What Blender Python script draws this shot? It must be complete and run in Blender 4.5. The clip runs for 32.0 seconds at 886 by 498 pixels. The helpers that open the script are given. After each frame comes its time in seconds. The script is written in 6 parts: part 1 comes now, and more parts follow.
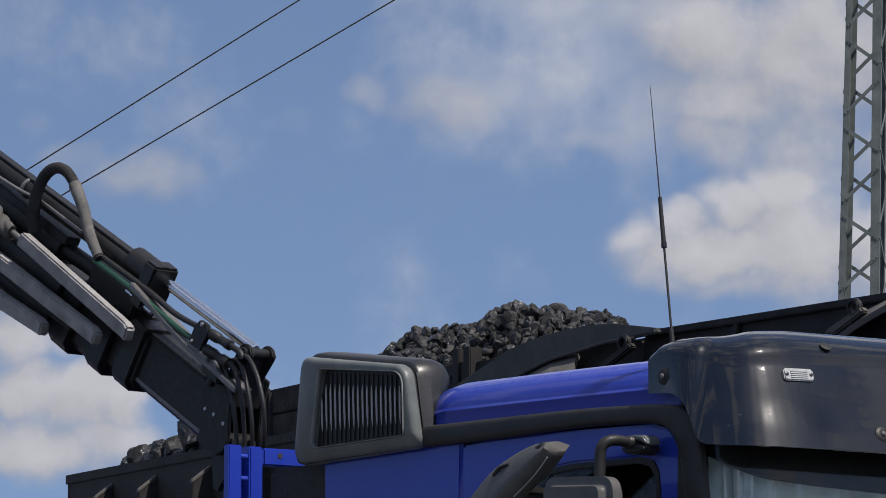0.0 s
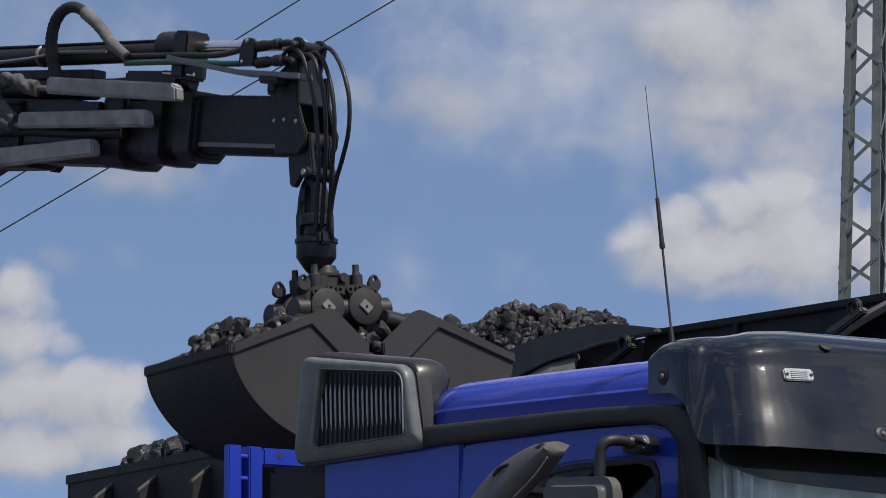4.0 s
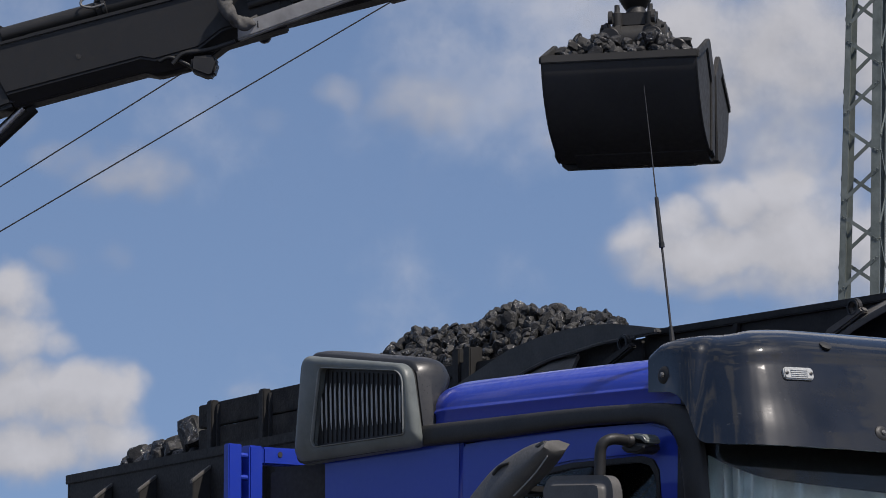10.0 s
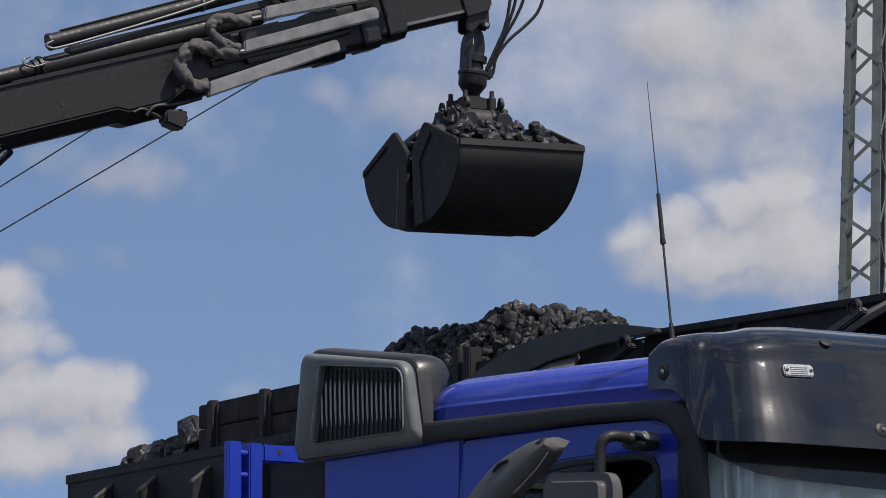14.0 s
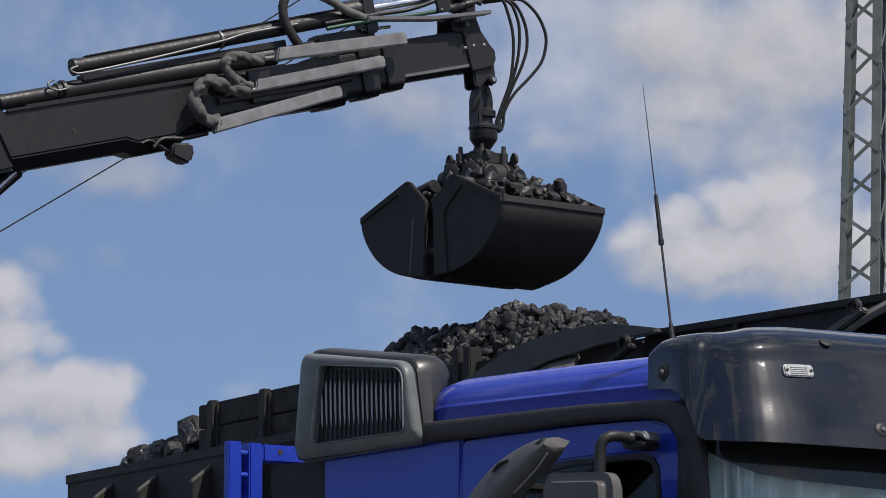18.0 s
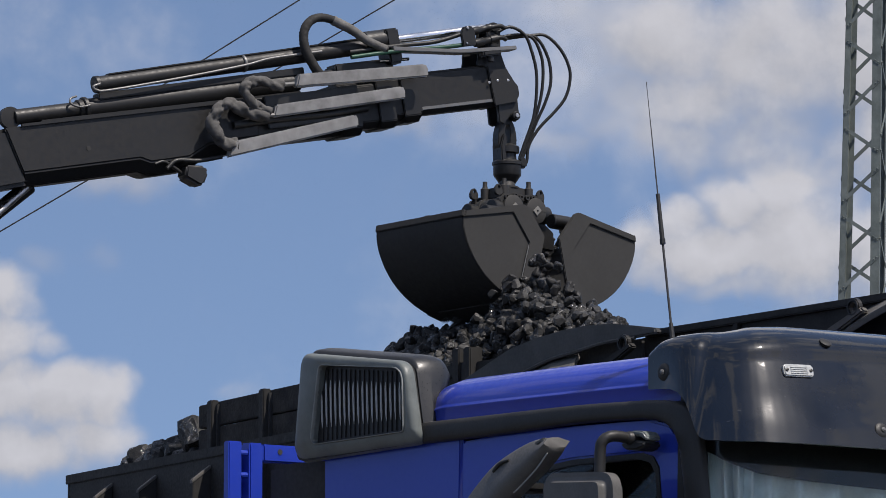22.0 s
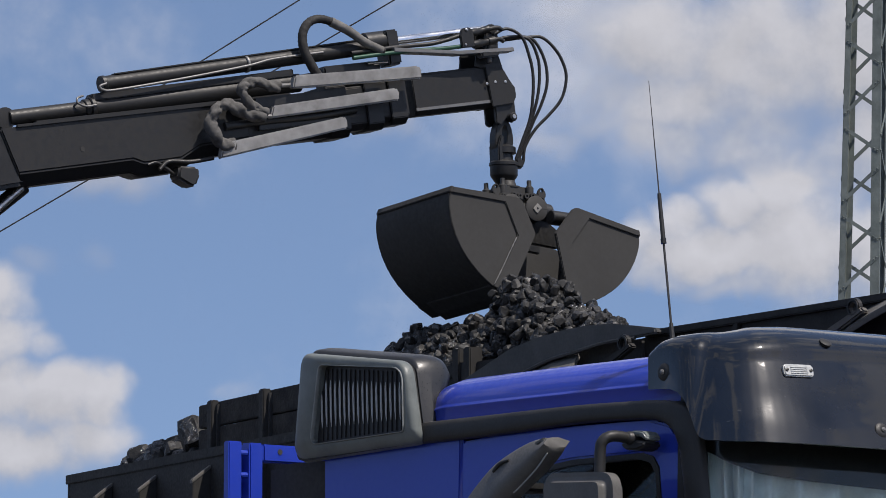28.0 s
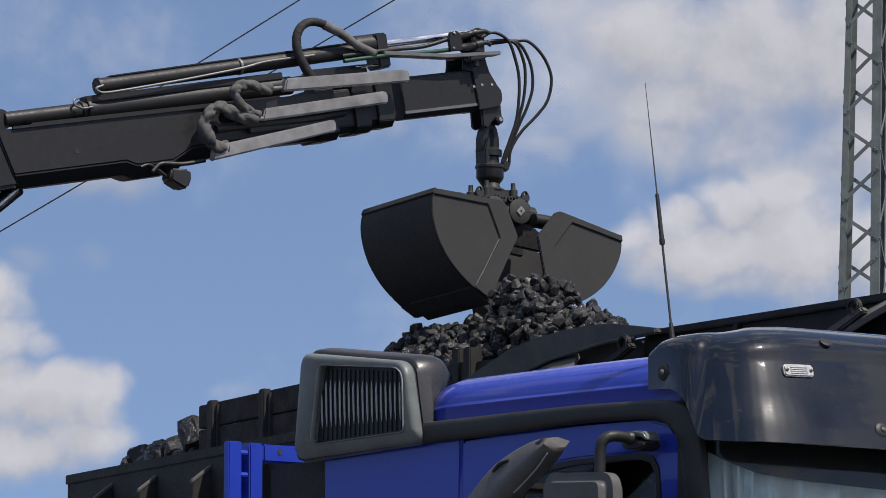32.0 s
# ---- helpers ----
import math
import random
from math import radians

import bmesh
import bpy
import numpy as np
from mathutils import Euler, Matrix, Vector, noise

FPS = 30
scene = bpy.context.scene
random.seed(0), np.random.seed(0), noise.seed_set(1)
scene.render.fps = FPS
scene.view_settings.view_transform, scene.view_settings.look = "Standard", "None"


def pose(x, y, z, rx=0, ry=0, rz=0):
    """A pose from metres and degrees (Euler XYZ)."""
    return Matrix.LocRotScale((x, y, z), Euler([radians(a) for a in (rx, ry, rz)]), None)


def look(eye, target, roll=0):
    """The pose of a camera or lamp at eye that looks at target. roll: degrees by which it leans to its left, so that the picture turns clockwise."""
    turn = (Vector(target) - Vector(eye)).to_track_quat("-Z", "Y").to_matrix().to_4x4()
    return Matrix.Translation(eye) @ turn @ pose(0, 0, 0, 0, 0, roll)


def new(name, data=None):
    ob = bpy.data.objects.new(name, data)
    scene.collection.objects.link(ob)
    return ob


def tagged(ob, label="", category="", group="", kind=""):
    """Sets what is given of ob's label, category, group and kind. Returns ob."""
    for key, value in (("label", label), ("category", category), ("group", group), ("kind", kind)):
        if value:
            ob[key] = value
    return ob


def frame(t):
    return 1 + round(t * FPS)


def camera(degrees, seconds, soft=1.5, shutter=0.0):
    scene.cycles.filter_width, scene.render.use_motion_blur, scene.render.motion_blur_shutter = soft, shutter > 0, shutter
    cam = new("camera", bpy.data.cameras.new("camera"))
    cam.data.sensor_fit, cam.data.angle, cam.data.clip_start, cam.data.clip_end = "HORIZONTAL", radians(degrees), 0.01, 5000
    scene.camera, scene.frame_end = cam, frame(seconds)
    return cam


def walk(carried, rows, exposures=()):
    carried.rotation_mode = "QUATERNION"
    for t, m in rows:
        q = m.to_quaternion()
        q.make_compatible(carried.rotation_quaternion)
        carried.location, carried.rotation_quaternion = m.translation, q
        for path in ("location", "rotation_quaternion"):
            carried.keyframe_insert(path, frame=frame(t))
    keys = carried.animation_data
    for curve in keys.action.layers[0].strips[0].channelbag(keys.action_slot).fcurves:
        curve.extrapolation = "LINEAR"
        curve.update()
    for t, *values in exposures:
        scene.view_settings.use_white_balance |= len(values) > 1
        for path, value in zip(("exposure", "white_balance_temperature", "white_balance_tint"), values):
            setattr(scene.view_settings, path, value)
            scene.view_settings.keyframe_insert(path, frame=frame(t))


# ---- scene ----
# The camera: a long lens on a tripod at eye height, aimed up at the cab roof.
cam = camera(13.0, 32.0, soft=0.25, shutter=0.4)
EYE = (0.0, 0.0, 1.6)
AIM = look(EYE, (0.0, 10.0, 1.6 + 10.0 * math.tan(radians(7.44))))
walk(cam, [(0.0, AIM), (32.0, AIM)],
     [(0.0, -0.08, 6750, 14), (3.5, -0.08, 6750, 14), (5.5, 0.10, 6750, 14), (6.2, 0.10, 6750, 14), (7.0, 0.0, 6750, 14), (8.0, -0.10, 6750, 14), (13.0, -0.08, 6750, 14), (18.0, 0.0, 6750, 14), (24.0, 0.08, 6750, 14), (32.0, 0.10, 6750, 14)])

# ---- light ----
SUN_TO = Vector((0.45, -0.41, 0.96)).normalized()
SUN_EL = math.asin(SUN_TO.z)
SUN_ROT = math.atan2(SUN_TO.x, SUN_TO.y)
world = bpy.data.worlds.new("sky")
scene.world = world
world.use_nodes = True
wn = world.node_tree
sky = wn.nodes.new("ShaderNodeTexSky")
sky.sky_type = "NISHITA"
sky.sun_disc = False
sky.sun_elevation = SUN_EL
sky.sun_rotation = SUN_ROT
sky.air_density = 1.0
sky.dust_density = 0.3
sky.ozone_density = 2.2
lift = wn.nodes.new("ShaderNodeVectorMath")
lift.inputs[1].default_value = (0, 0, 0.27)
coord = wn.nodes.new("ShaderNodeTexCoord")
wn.links.new(coord.outputs["Generated"], lift.inputs[0])
wn.links.new(lift.outputs[0], sky.inputs[0])
# broken cumulus over the whole dome, added past the view for fill light and reflections
dome = wn.nodes.new("ShaderNodeTexNoise")
dome.inputs["Scale"].default_value, dome.inputs["Detail"].default_value, dome.inputs["Roughness"].default_value = 4.0, 8, 0.55
shift = wn.nodes.new("ShaderNodeVectorMath")
shift.inputs[1].default_value = (3.3, 1.7, 5.2)
wn.links.new(coord.outputs["Generated"], shift.inputs[0])
wn.links.new(shift.outputs[0], dome.inputs["Vector"])
cover = wn.nodes.new("ShaderNodeMapRange")
cover.interpolation_type = "SMOOTHSTEP"
cover.inputs["From Min"].default_value, cover.inputs["From Max"].default_value = 0.485, 0.61
cover.inputs["To Max"].default_value = 0.9
wn.links.new(dome.outputs["Fac"], cover.inputs["Value"])
white = wn.nodes.new("ShaderNodeMix")
white.data_type = "RGBA"
white.inputs["B"].default_value = (4.8, 4.9, 5.1, 1)
wn.links.new(cover.outputs[0], white.inputs["Factor"])
wn.links.new(sky.outputs[0], white.inputs["A"])
wn.links.new(white.outputs["Result"], wn.nodes["Background"].inputs[0])
wn.nodes["Background"].inputs[1].default_value = 0.14
sun_data = bpy.data.lights.new("sun", "SUN")
sun_data.energy = 4.8
sun_data.angle = radians(0.6)
sun_data.color = (1.0, 0.965, 0.905)
sun = new("sun", sun_data)
sun.matrix_world = look(SUN_TO * 60, (0, 0, 0))
scene.view_settings.exposure = 0.0


# ---- materials ----
def mat(name, col, rough=0.5, metal=0.0, var=0.25, scale=6.0, bump=0.15, fine=60.0, coat=0.0, dust=0.0,
        dust_col=(0.16, 0.15, 0.13), spec=0.5):
    """Paint or bare stuff with stains, grain, fine relief and, where dust > 0, a patchy film."""
    m = bpy.data.materials.new(name)
    m.use_nodes = True
    n, l = m.node_tree.nodes, m.node_tree.links
    b = n["Principled BSDF"]
    tc = n.new("ShaderNodeTexCoord")
    big = n.new("ShaderNodeTexNoise")
    big.inputs["Scale"].default_value = scale
    big.inputs["Detail"].default_value = 6
    big.inputs["Roughness"].default_value = 0.65
    small = n.new("ShaderNodeTexNoise")
    small.inputs["Scale"].default_value = fine
    small.inputs["Detail"].default_value = 4
    l.new(tc.outputs["Object"], big.inputs["Vector"])
    l.new(tc.outputs["Object"], small.inputs["Vector"])
    ramp = n.new("ShaderNodeMapRange")
    ramp.inputs["From Min"].default_value, ramp.inputs["From Max"].default_value = 0.3, 0.7
    ramp.inputs["To Min"].default_value, ramp.inputs["To Max"].default_value = 1 - var, 1 + var
    l.new(big.outputs["Fac"], ramp.inputs["Value"])
    mul = n.new("ShaderNodeVectorMath")
    mul.operation = "SCALE"
    mul.inputs[0].default_value = col
    l.new(ramp.outputs[0], mul.inputs["Scale"])
    out = mul.outputs[0]
    if dust:
        mix = n.new("ShaderNodeMix")
        mix.data_type = "RGBA"
        dr = n.new("ShaderNodeMapRange")
        dr.inputs["From Min"].default_value, dr.inputs["From Max"].default_value = 0.45, 0.75
        dr.inputs["To Max"].default_value = dust
        comb = n.new("ShaderNodeMath")
        comb.operation = "MULTIPLY_ADD"
        comb.inputs[1].default_value, comb.inputs[2].default_value = 0.4, 0.0
        l.new(small.outputs["Fac"], comb.inputs[0])
        add = n.new("ShaderNodeMath")
        l.new(comb.outputs[0], add.inputs[0])
        sc = n.new("ShaderNodeMath")
        sc.operation = "MULTIPLY"
        sc.inputs[1].default_value = 0.7
        l.new(big.outputs["Fac"], sc.inputs[0])
        l.new(sc.outputs[0], add.inputs[1])
        l.new(add.outputs[0], dr.inputs["Value"])
        l.new(dr.outputs[0], mix.inputs["Factor"])
        l.new(out, mix.inputs["A"])
        mix.inputs["B"].default_value = (*dust_col, 1)
        out = mix.outputs["Result"]
    l.new(out, b.inputs["Base Color"])
    rr = n.new("ShaderNodeMapRange")
    rr.inputs["From Min"].default_value, rr.inputs["From Max"].default_value = 0.3, 0.7
    rr.inputs["To Min"].default_value, rr.inputs["To Max"].default_value = max(rough - 0.1, 0.03), min(rough + 0.12, 1)
    l.new(small.outputs["Fac"], rr.inputs["Value"])
    l.new(rr.outputs[0], b.inputs["Roughness"])
    b.inputs["Metallic"].default_value = metal
    b.inputs["Specular IOR Level"].default_value = spec
    b.inputs["Coat Weight"].default_value = coat
    b.inputs["Coat Roughness"].default_value = 0.06
    if bump:
        bp = n.new("ShaderNodeBump")
        bp.inputs["Strength"].default_value = bump
        bp.inputs["Distance"].default_value = 0.01
        l.new(small.outputs["Fac"], bp.inputs["Height"])
        l.new(bp.outputs[0], b.inputs["Normal"])
    return m


BLUE = mat("blue_lacquer", (0.016, 0.043, 0.37), 0.38, 0, 0.06, 2, 0.0, 40, 0.55, 0.05, (0.05, 0.06, 0.16), 0.3)
BLACK_PLASTIC = mat("black_trim_plastic", (0.016, 0.016, 0.016), 0.48, 0, 0.2, 8, 0.03, 180, 0, 0.3, (0.032, 0.031, 0.030), 0.4)
GREY_PLASTIC = mat("grey_plastic", (0.12, 0.134, 0.128), 0.4, 0, 0.22, 5, 0.03, 160, 0, 0.35, (0.19, 0.205, 0.195), 0.4)
DARK_PLASTIC = mat("dark_grey_plastic", (0.017, 0.017, 0.0172), 0.5, 0, 0.2, 6, 0.02, 160, 0, 0.3, (0.035, 0.035, 0.035), 0.35)
GRAB = mat("worn_black_steel", (0.037, 0.0365, 0.0355), 0.66, 0.0, 0.16, 2.2, 0.012, 40, 0, 0.10, (0.052, 0.05, 0.047), 0.2)
CRANE = mat("black_crane_paint", (0.0125, 0.0124, 0.0125), 0.5, 0.0, 0.06, 4, 0.008, 50, 0, 0, spec=0.4)
OILY = mat("oily_grey_steel", (0.028, 0.0275, 0.0265), 0.55, 0.0, 0.3, 9, 0.05, 60, 0, 0.3, (0.012, 0.0115, 0.011), 0.35)
GREASE = mat("greasy_black_steel", (0.009, 0.009, 0.009), 0.45, 0.1, 0.3, 10, 0.05, 60, 0, 0.15, (0.03, 0.028, 0.026))
CHROME = mat("chrome_rod", (0.75, 0.76, 0.78), 0.16, 1.0, 0.04, 5, 0.0, 4)
ALU = mat("scuffed_aluminium", (0.37, 0.365, 0.355), 0.6, 0.1, 0.35, 3.5, 0.03, 12, 0, 0.85, (0.06, 0.058, 0.054))
KEEPER = mat("pale_worn_plate", (0.20, 0.195, 0.18), 0.6, 0.1, 0.3, 20, 0.05, 90, 0, 0.4, (0.05, 0.048, 0.045))
PIPE = mat("dull_steel_pipe", (0.16, 0.158, 0.155), 0.45, 0.4, 0.2, 9, 0.02, 60)
MIRROR_SHELL = mat("dusty_grey_plastic", (0.085, 0.0835, 0.08), 0.5, 0, 0.25, 9, 0.03, 120, 0, 0.5, (0.07, 0.067, 0.062), 0.45)
RUBBER = mat("black_rubber", (0.011, 0.011, 0.011), 0.5, 0, 0.25, 12, 0.15, 120)
PALE_PLASTIC = mat("pale_trim_plastic", (0.26, 0.275, 0.265), 0.5, 0, 0.3, 14, 0.02, 160, 0, 0.4, (0.12, 0.125, 0.12), 0.4)
HOOD_PLASTIC = mat("grey_hood_plastic", (0.017, 0.0175, 0.0185), 0.36, 0, 0.3, 7, 0.0, 160, 0, 0.12, (0.03, 0.03, 0.031), 0.5)
SLATS = mat("pale_grille_slat", (0.36, 0.37, 0.365), 0.5, 0, 0.15, 20, 0.1, 160)
SLEEVE = mat("grey_hose_sleeve", (0.105, 0.102, 0.098), 0.85, 0, 0.45, 16, 0.3, 45, 0, 0.75, (0.05, 0.048, 0.045), 0.2)
DARK_SLEEVE = mat("dark_hose_sleeve", (0.024, 0.0235, 0.023), 0.75, 0, 0.3, 14, 0.25, 60, spec=0.3)
MID_SLEEVE = mat("rubbed_hose_sleeve", (0.12, 0.117, 0.11), 0.8, 0, 0.4, 14, 0.25, 60, spec=0.3)
GREEN_HOSE = mat("green_hose", (0.009, 0.055, 0.032), 0.4, 0, 0.2, 10, 0.05, 80)
TENDER = mat("sooty_black_steel", (0.026, 0.0252, 0.0242), 0.65, 0, 0.3, 5, 0.07, 60, 0, 0.35, (0.036, 0.034, 0.031), 0.22)
PLANK = mat("sooty_plank_wood", (0.032, 0.030, 0.028), 0.85, 0, 0.4, 7, 0.5, 70, 0, 0.4, (0.07, 0.066, 0.06), 0.2)
COPING = mat("worn_coping_steel", (0.07, 0.069, 0.067), 0.6, 0, 0.3, 4, 0.06, 60, 0, 0.4, (0.07, 0.067, 0.062), 0.3)
# black steel lightened, on the tilted coping to stand for sunlight
ARCH = mat("lightened_black_steel", (0.11, 0.104, 0.095), 0.7, 0, 0.35, 6, 0.07, 60, 0, 0.35, (0.07, 0.066, 0.06), 0.25)
TOWER = mat("grey_green_paint", (0.092, 0.112, 0.106), 0.6, 0, 0.25, 4, 0.15, 40, 0, 0.35, (0.20, 0.215, 0.205))
LAMP_PLATE = mat("clear_lamp_lens", (0.42, 0.43, 0.42), 0.25, 0.2, 0.12, 30, 0.1, 90)
STEEL = mat("zinc_steel", (0.42, 0.42, 0.42), 0.35, 0.9, 0.2, 20, 0.05, 90)
CURTAIN = mat("pale_teal_curtain", (0.80, 0.86, 0.86), 0.9, 0, 0.2, 9, 0.2, 90)
CABIN = mat("dark_cabin_lining", (0.03, 0.03, 0.03), 0.9, 0, 0.2, 6, 0.1, 60)
# unseen ground; its tone is set for bounce light on shaded sides
GROUND = mat("bounce_asphalt", (0.072, 0.069, 0.064), 0.9, 0, 0.3, 0.4, 0.4, 30)
CABLE = mat("dark_cable", (0.02, 0.02, 0.022), 0.6, 0, 0.1, 3, 0.0, 10)


def coal_material(name, grain, relief=0.7):
    """Broken coal: dull dusty black crust, some lumps with crinkled glossy fracture faces."""
    m = bpy.data.materials.new(name)
    m.use_nodes = True
    n, l = m.node_tree.nodes, m.node_tree.links
    b = n["Principled BSDF"]
    tc = n.new("ShaderNodeTexCoord")
    geo = n.new("ShaderNodeNewGeometry")
    oi = n.new("ShaderNodeObjectInfo")

    def noise_at(scale, detail, rough=0.5):
        k = n.new("ShaderNodeTexNoise")
        k.inputs["Scale"].default_value, k.inputs["Detail"].default_value, k.inputs["Roughness"].default_value = scale, detail, rough
        l.new(tc.outputs["Object"], k.inputs["Vector"])
        return k.outputs["Fac"]

    def remap(src, a, b_, c, d):
        k = n.new("ShaderNodeMapRange")
        for key, v in zip(("From Min", "From Max", "To Min", "To Max"), (a, b_, c, d)):
            k.inputs[key].default_value = v
        l.new(src, k.inputs["Value"])
        return k.outputs[0]

    def calc(op, x, y):
        k = n.new("ShaderNodeMath")
        k.operation = op
        for i, v in enumerate((x, y)):
            if isinstance(v, (int, float)):
                k.inputs[i].default_value = v
            else:
                l.new(v, k.inputs[i])
        return k.outputs[0]
    ident = calc("FRACT", calc("ADD", geo.outputs["Random Per Island"], oi.outputs["Random"]), 0)
    other = calc("FRACT", calc("MULTIPLY", ident, 7.31), 0)
    fine, broad = noise_at(grain * 1.6, 6, 0.62), noise_at(grain * 0.6, 3)
    # how fresh the surface is: by lump and by patch
    fresh = calc("MULTIPLY", remap(other, 0.35, 0.8, 0.0, 1.0), remap(broad, 0.46, 0.56, 0.0, 1.0))
    tone = calc("MULTIPLY", remap(ident, 0.0, 1.0, 0.008, 0.027), remap(fine, 0.3, 0.7, 0.55, 1.45))
    sc = n.new("ShaderNodeVectorMath")
    sc.operation = "SCALE"
    sc.inputs[0].default_value = (1.0, 0.985, 0.965)
    l.new(tone, sc.inputs["Scale"])
    l.new(sc.outputs[0], b.inputs["Base Color"])
    rough = calc("SUBTRACT", remap(fine, 0.3, 0.7, 0.50, 0.70), calc("MULTIPLY", fresh, 0.40))
    l.new(rough, b.inputs["Roughness"])
    l.new(remap(fresh, 0.0, 1.0, 0.35, 1.0), b.inputs["Specular IOR Level"])
    bp = n.new("ShaderNodeBump")
    bp.inputs["Distance"].default_value = 0.012
    l.new(remap(fresh, 0.0, 1.0, relief * 0.6, min(relief * 2.2, 1.0)), bp.inputs["Strength"])
    l.new(fine, bp.inputs["Height"])
    l.new(bp.outputs[0], b.inputs["Normal"])
    return m


COAL = coal_material("coal", 38, 0.9)
COAL_LUMP = coal_material("coal_lump", 3.6, 0.45)


def visor_material():
    """Smoked glossy plastic with short scuffs and a thin film of dust."""
    m = mat("smoked_visor_plastic", (0.004, 0.0065, 0.012), 0.30, 0, 0.25, 3, 0.0, 5, 1.0, 0.12, (0.014, 0.018, 0.024), 0.08)
    n, l = m.node_tree.nodes, m.node_tree.links
    b = n["Principled BSDF"]
    b.inputs["Coat Roughness"].default_value = 0.045
    b.inputs["Coat IOR"].default_value = 1.5
    tc = n.new("ShaderNodeTexCoord")

    def scuffs(scale, turn, lo, hi):
        st = n.new("ShaderNodeMapping")
        st.inputs["Scale"].default_value = scale
        st.inputs["Rotation"].default_value = turn
        l.new(tc.outputs["Object"], st.inputs["Vector"])
        ns = n.new("ShaderNodeTexNoise")
        ns.inputs["Scale"].default_value, ns.inputs["Detail"].default_value, ns.inputs["Roughness"].default_value = 1.0, 5, 0.65
        l.new(st.outputs[0], ns.inputs["Vector"])
        mr = n.new("ShaderNodeMapRange")
        mr.inputs["From Min"].default_value, mr.inputs["From Max"].default_value = lo, hi
        l.new(ns.outputs["Fac"], mr.inputs["Value"])
        return mr.outputs[0]
    marks = scuffs((30, 30, 70), (0.5, 0.4, 0.2), 0.67, 0.74)
    waves = scuffs((3, 3, 5), (0.2, 0.1, 0.5), 0.2, 0.8)
    mix = n.new("ShaderNodeMix")
    mix.data_type = "RGBA"
    mix.inputs["B"].default_value = (0.05, 0.052, 0.058, 1)
    l.new(marks, mix.inputs["Factor"])
    l.new(b.inputs["Base Color"].links[0].from_socket, mix.inputs["A"])
    l.new(mix.outputs["Result"], b.inputs["Base Color"])
    # scuffs and a slight waviness break the reflections
    both = n.new("ShaderNodeMath")
    both.operation = "MULTIPLY_ADD"
    both.inputs[1].default_value = 0.05
    l.new(marks, both.inputs[0])
    l.new(waves, both.inputs[2])
    bp = n.new("ShaderNodeBump")
    bp.inputs["Strength"].default_value, bp.inputs["Distance"].default_value = 0.09, 0.008
    l.new(both.outputs[0], bp.inputs["Height"])
    l.new(bp.outputs[0], b.inputs["Coat Normal"])
    return m


VISOR = visor_material()


def glass_material():
    m = bpy.data.materials.new("window_glass")
    m.use_nodes = True
    n, l = m.node_tree.nodes, m.node_tree.links
    n.remove(n["Principled BSDF"])
    gl = n.new("ShaderNodeBsdfGlossy")
    gl.inputs["Roughness"].default_value = 0.02
    tr = n.new("ShaderNodeBsdfTransparent")
    tr.inputs[0].default_value = (0.86, 0.91, 0.90, 1)
    fz = n.new("ShaderNodeFresnel")
    fz.inputs[0].default_value = 1.5
    mx = n.new("ShaderNodeMixShader")
    l.new(fz.outputs[0], mx.inputs[0])
    l.new(tr.outputs[0], mx.inputs[1])
    l.new(gl.outputs[0], mx.inputs[2])
    l.new(mx.outputs[0], n["Material Output"].inputs[0])
    return m


GLASS = glass_material()


# ---- building helpers ----
def part(name, bm, material, parent=None, label="", smooth=None):
    """Link a bmesh as one mesh object; smooth: the angle in degrees below which edges are shaded smooth."""
    me = bpy.data.meshes.new(name)
    if smooth:
        for e in bm.edges:
            e.smooth = len(e.link_faces) == 2 and e.calc_face_angle(0) < radians(smooth)
        for f in bm.faces:
            f.smooth = True
    bm.to_mesh(me)
    bm.free()
    me.materials.append(material)
    ob = new(name, me)
    if parent is not None:
        ob.parent = parent
    if label:
        ob["label"] = label
    return ob


def thing(name, m, label, category, group=""):
    ob = new(name)
    ob.empty_display_size = 0.3
    ob.matrix_basis = m
    return tagged(ob, label, category, group)


def bevel(bm, w, seg=2):
    if w:
        es = [e for e in bm.edges if len(e.link_faces) == 2 and e.calc_face_angle(0) > radians(25)]
        bmesh.ops.bevel(bm, geom=es, offset=w, segments=seg, affect="EDGES", clamp_overlap=True)
    return bm


def box(x0, x1, y0, y1, z0, z1, bev=0.004):
    bm = bmesh.new()
    bmesh.ops.create_cube(bm, size=1)
    for v in bm.verts:
        v.co = ((x0 + x1) / 2 + v.co.x * (x1 - x0), (y0 + y1) / 2 + v.co.y * (y1 - y0), (z0 + z1) / 2 + v.co.z * (z1 - z0))
    return bevel(bm, bev)


def prism(poly, y0, y1, bev=0.003, seg=2):
    """The outline poly of (x, z), from y0 to y1."""
    bm = bmesh.new()
    a = [bm.verts.new((x, y0, z)) for x, z in poly]
    b = [bm.verts.new((x, y1, z)) for x, z in poly]
    n = len(poly)
    for i in range(n):
        bm.faces.new((a[i], a[(i + 1) % n], b[(i + 1) % n], b[i]))
    bm.faces.new(a[::-1])
    bm.faces.new(b)
    bmesh.ops.recalc_face_normals(bm, faces=bm.faces)
    return bevel(bm, bev, seg)


def prism_x(poly, x0, x1, bev=0.003):
    """The outline poly of (y, z), from x0 to x1."""
    bm = prism(poly, x0, x1, bev)
    for v in bm.verts:
        v.co = Vector((v.co.y, v.co.x, v.co.z))
    bmesh.ops.recalc_face_normals(bm, faces=bm.faces)
    return bm


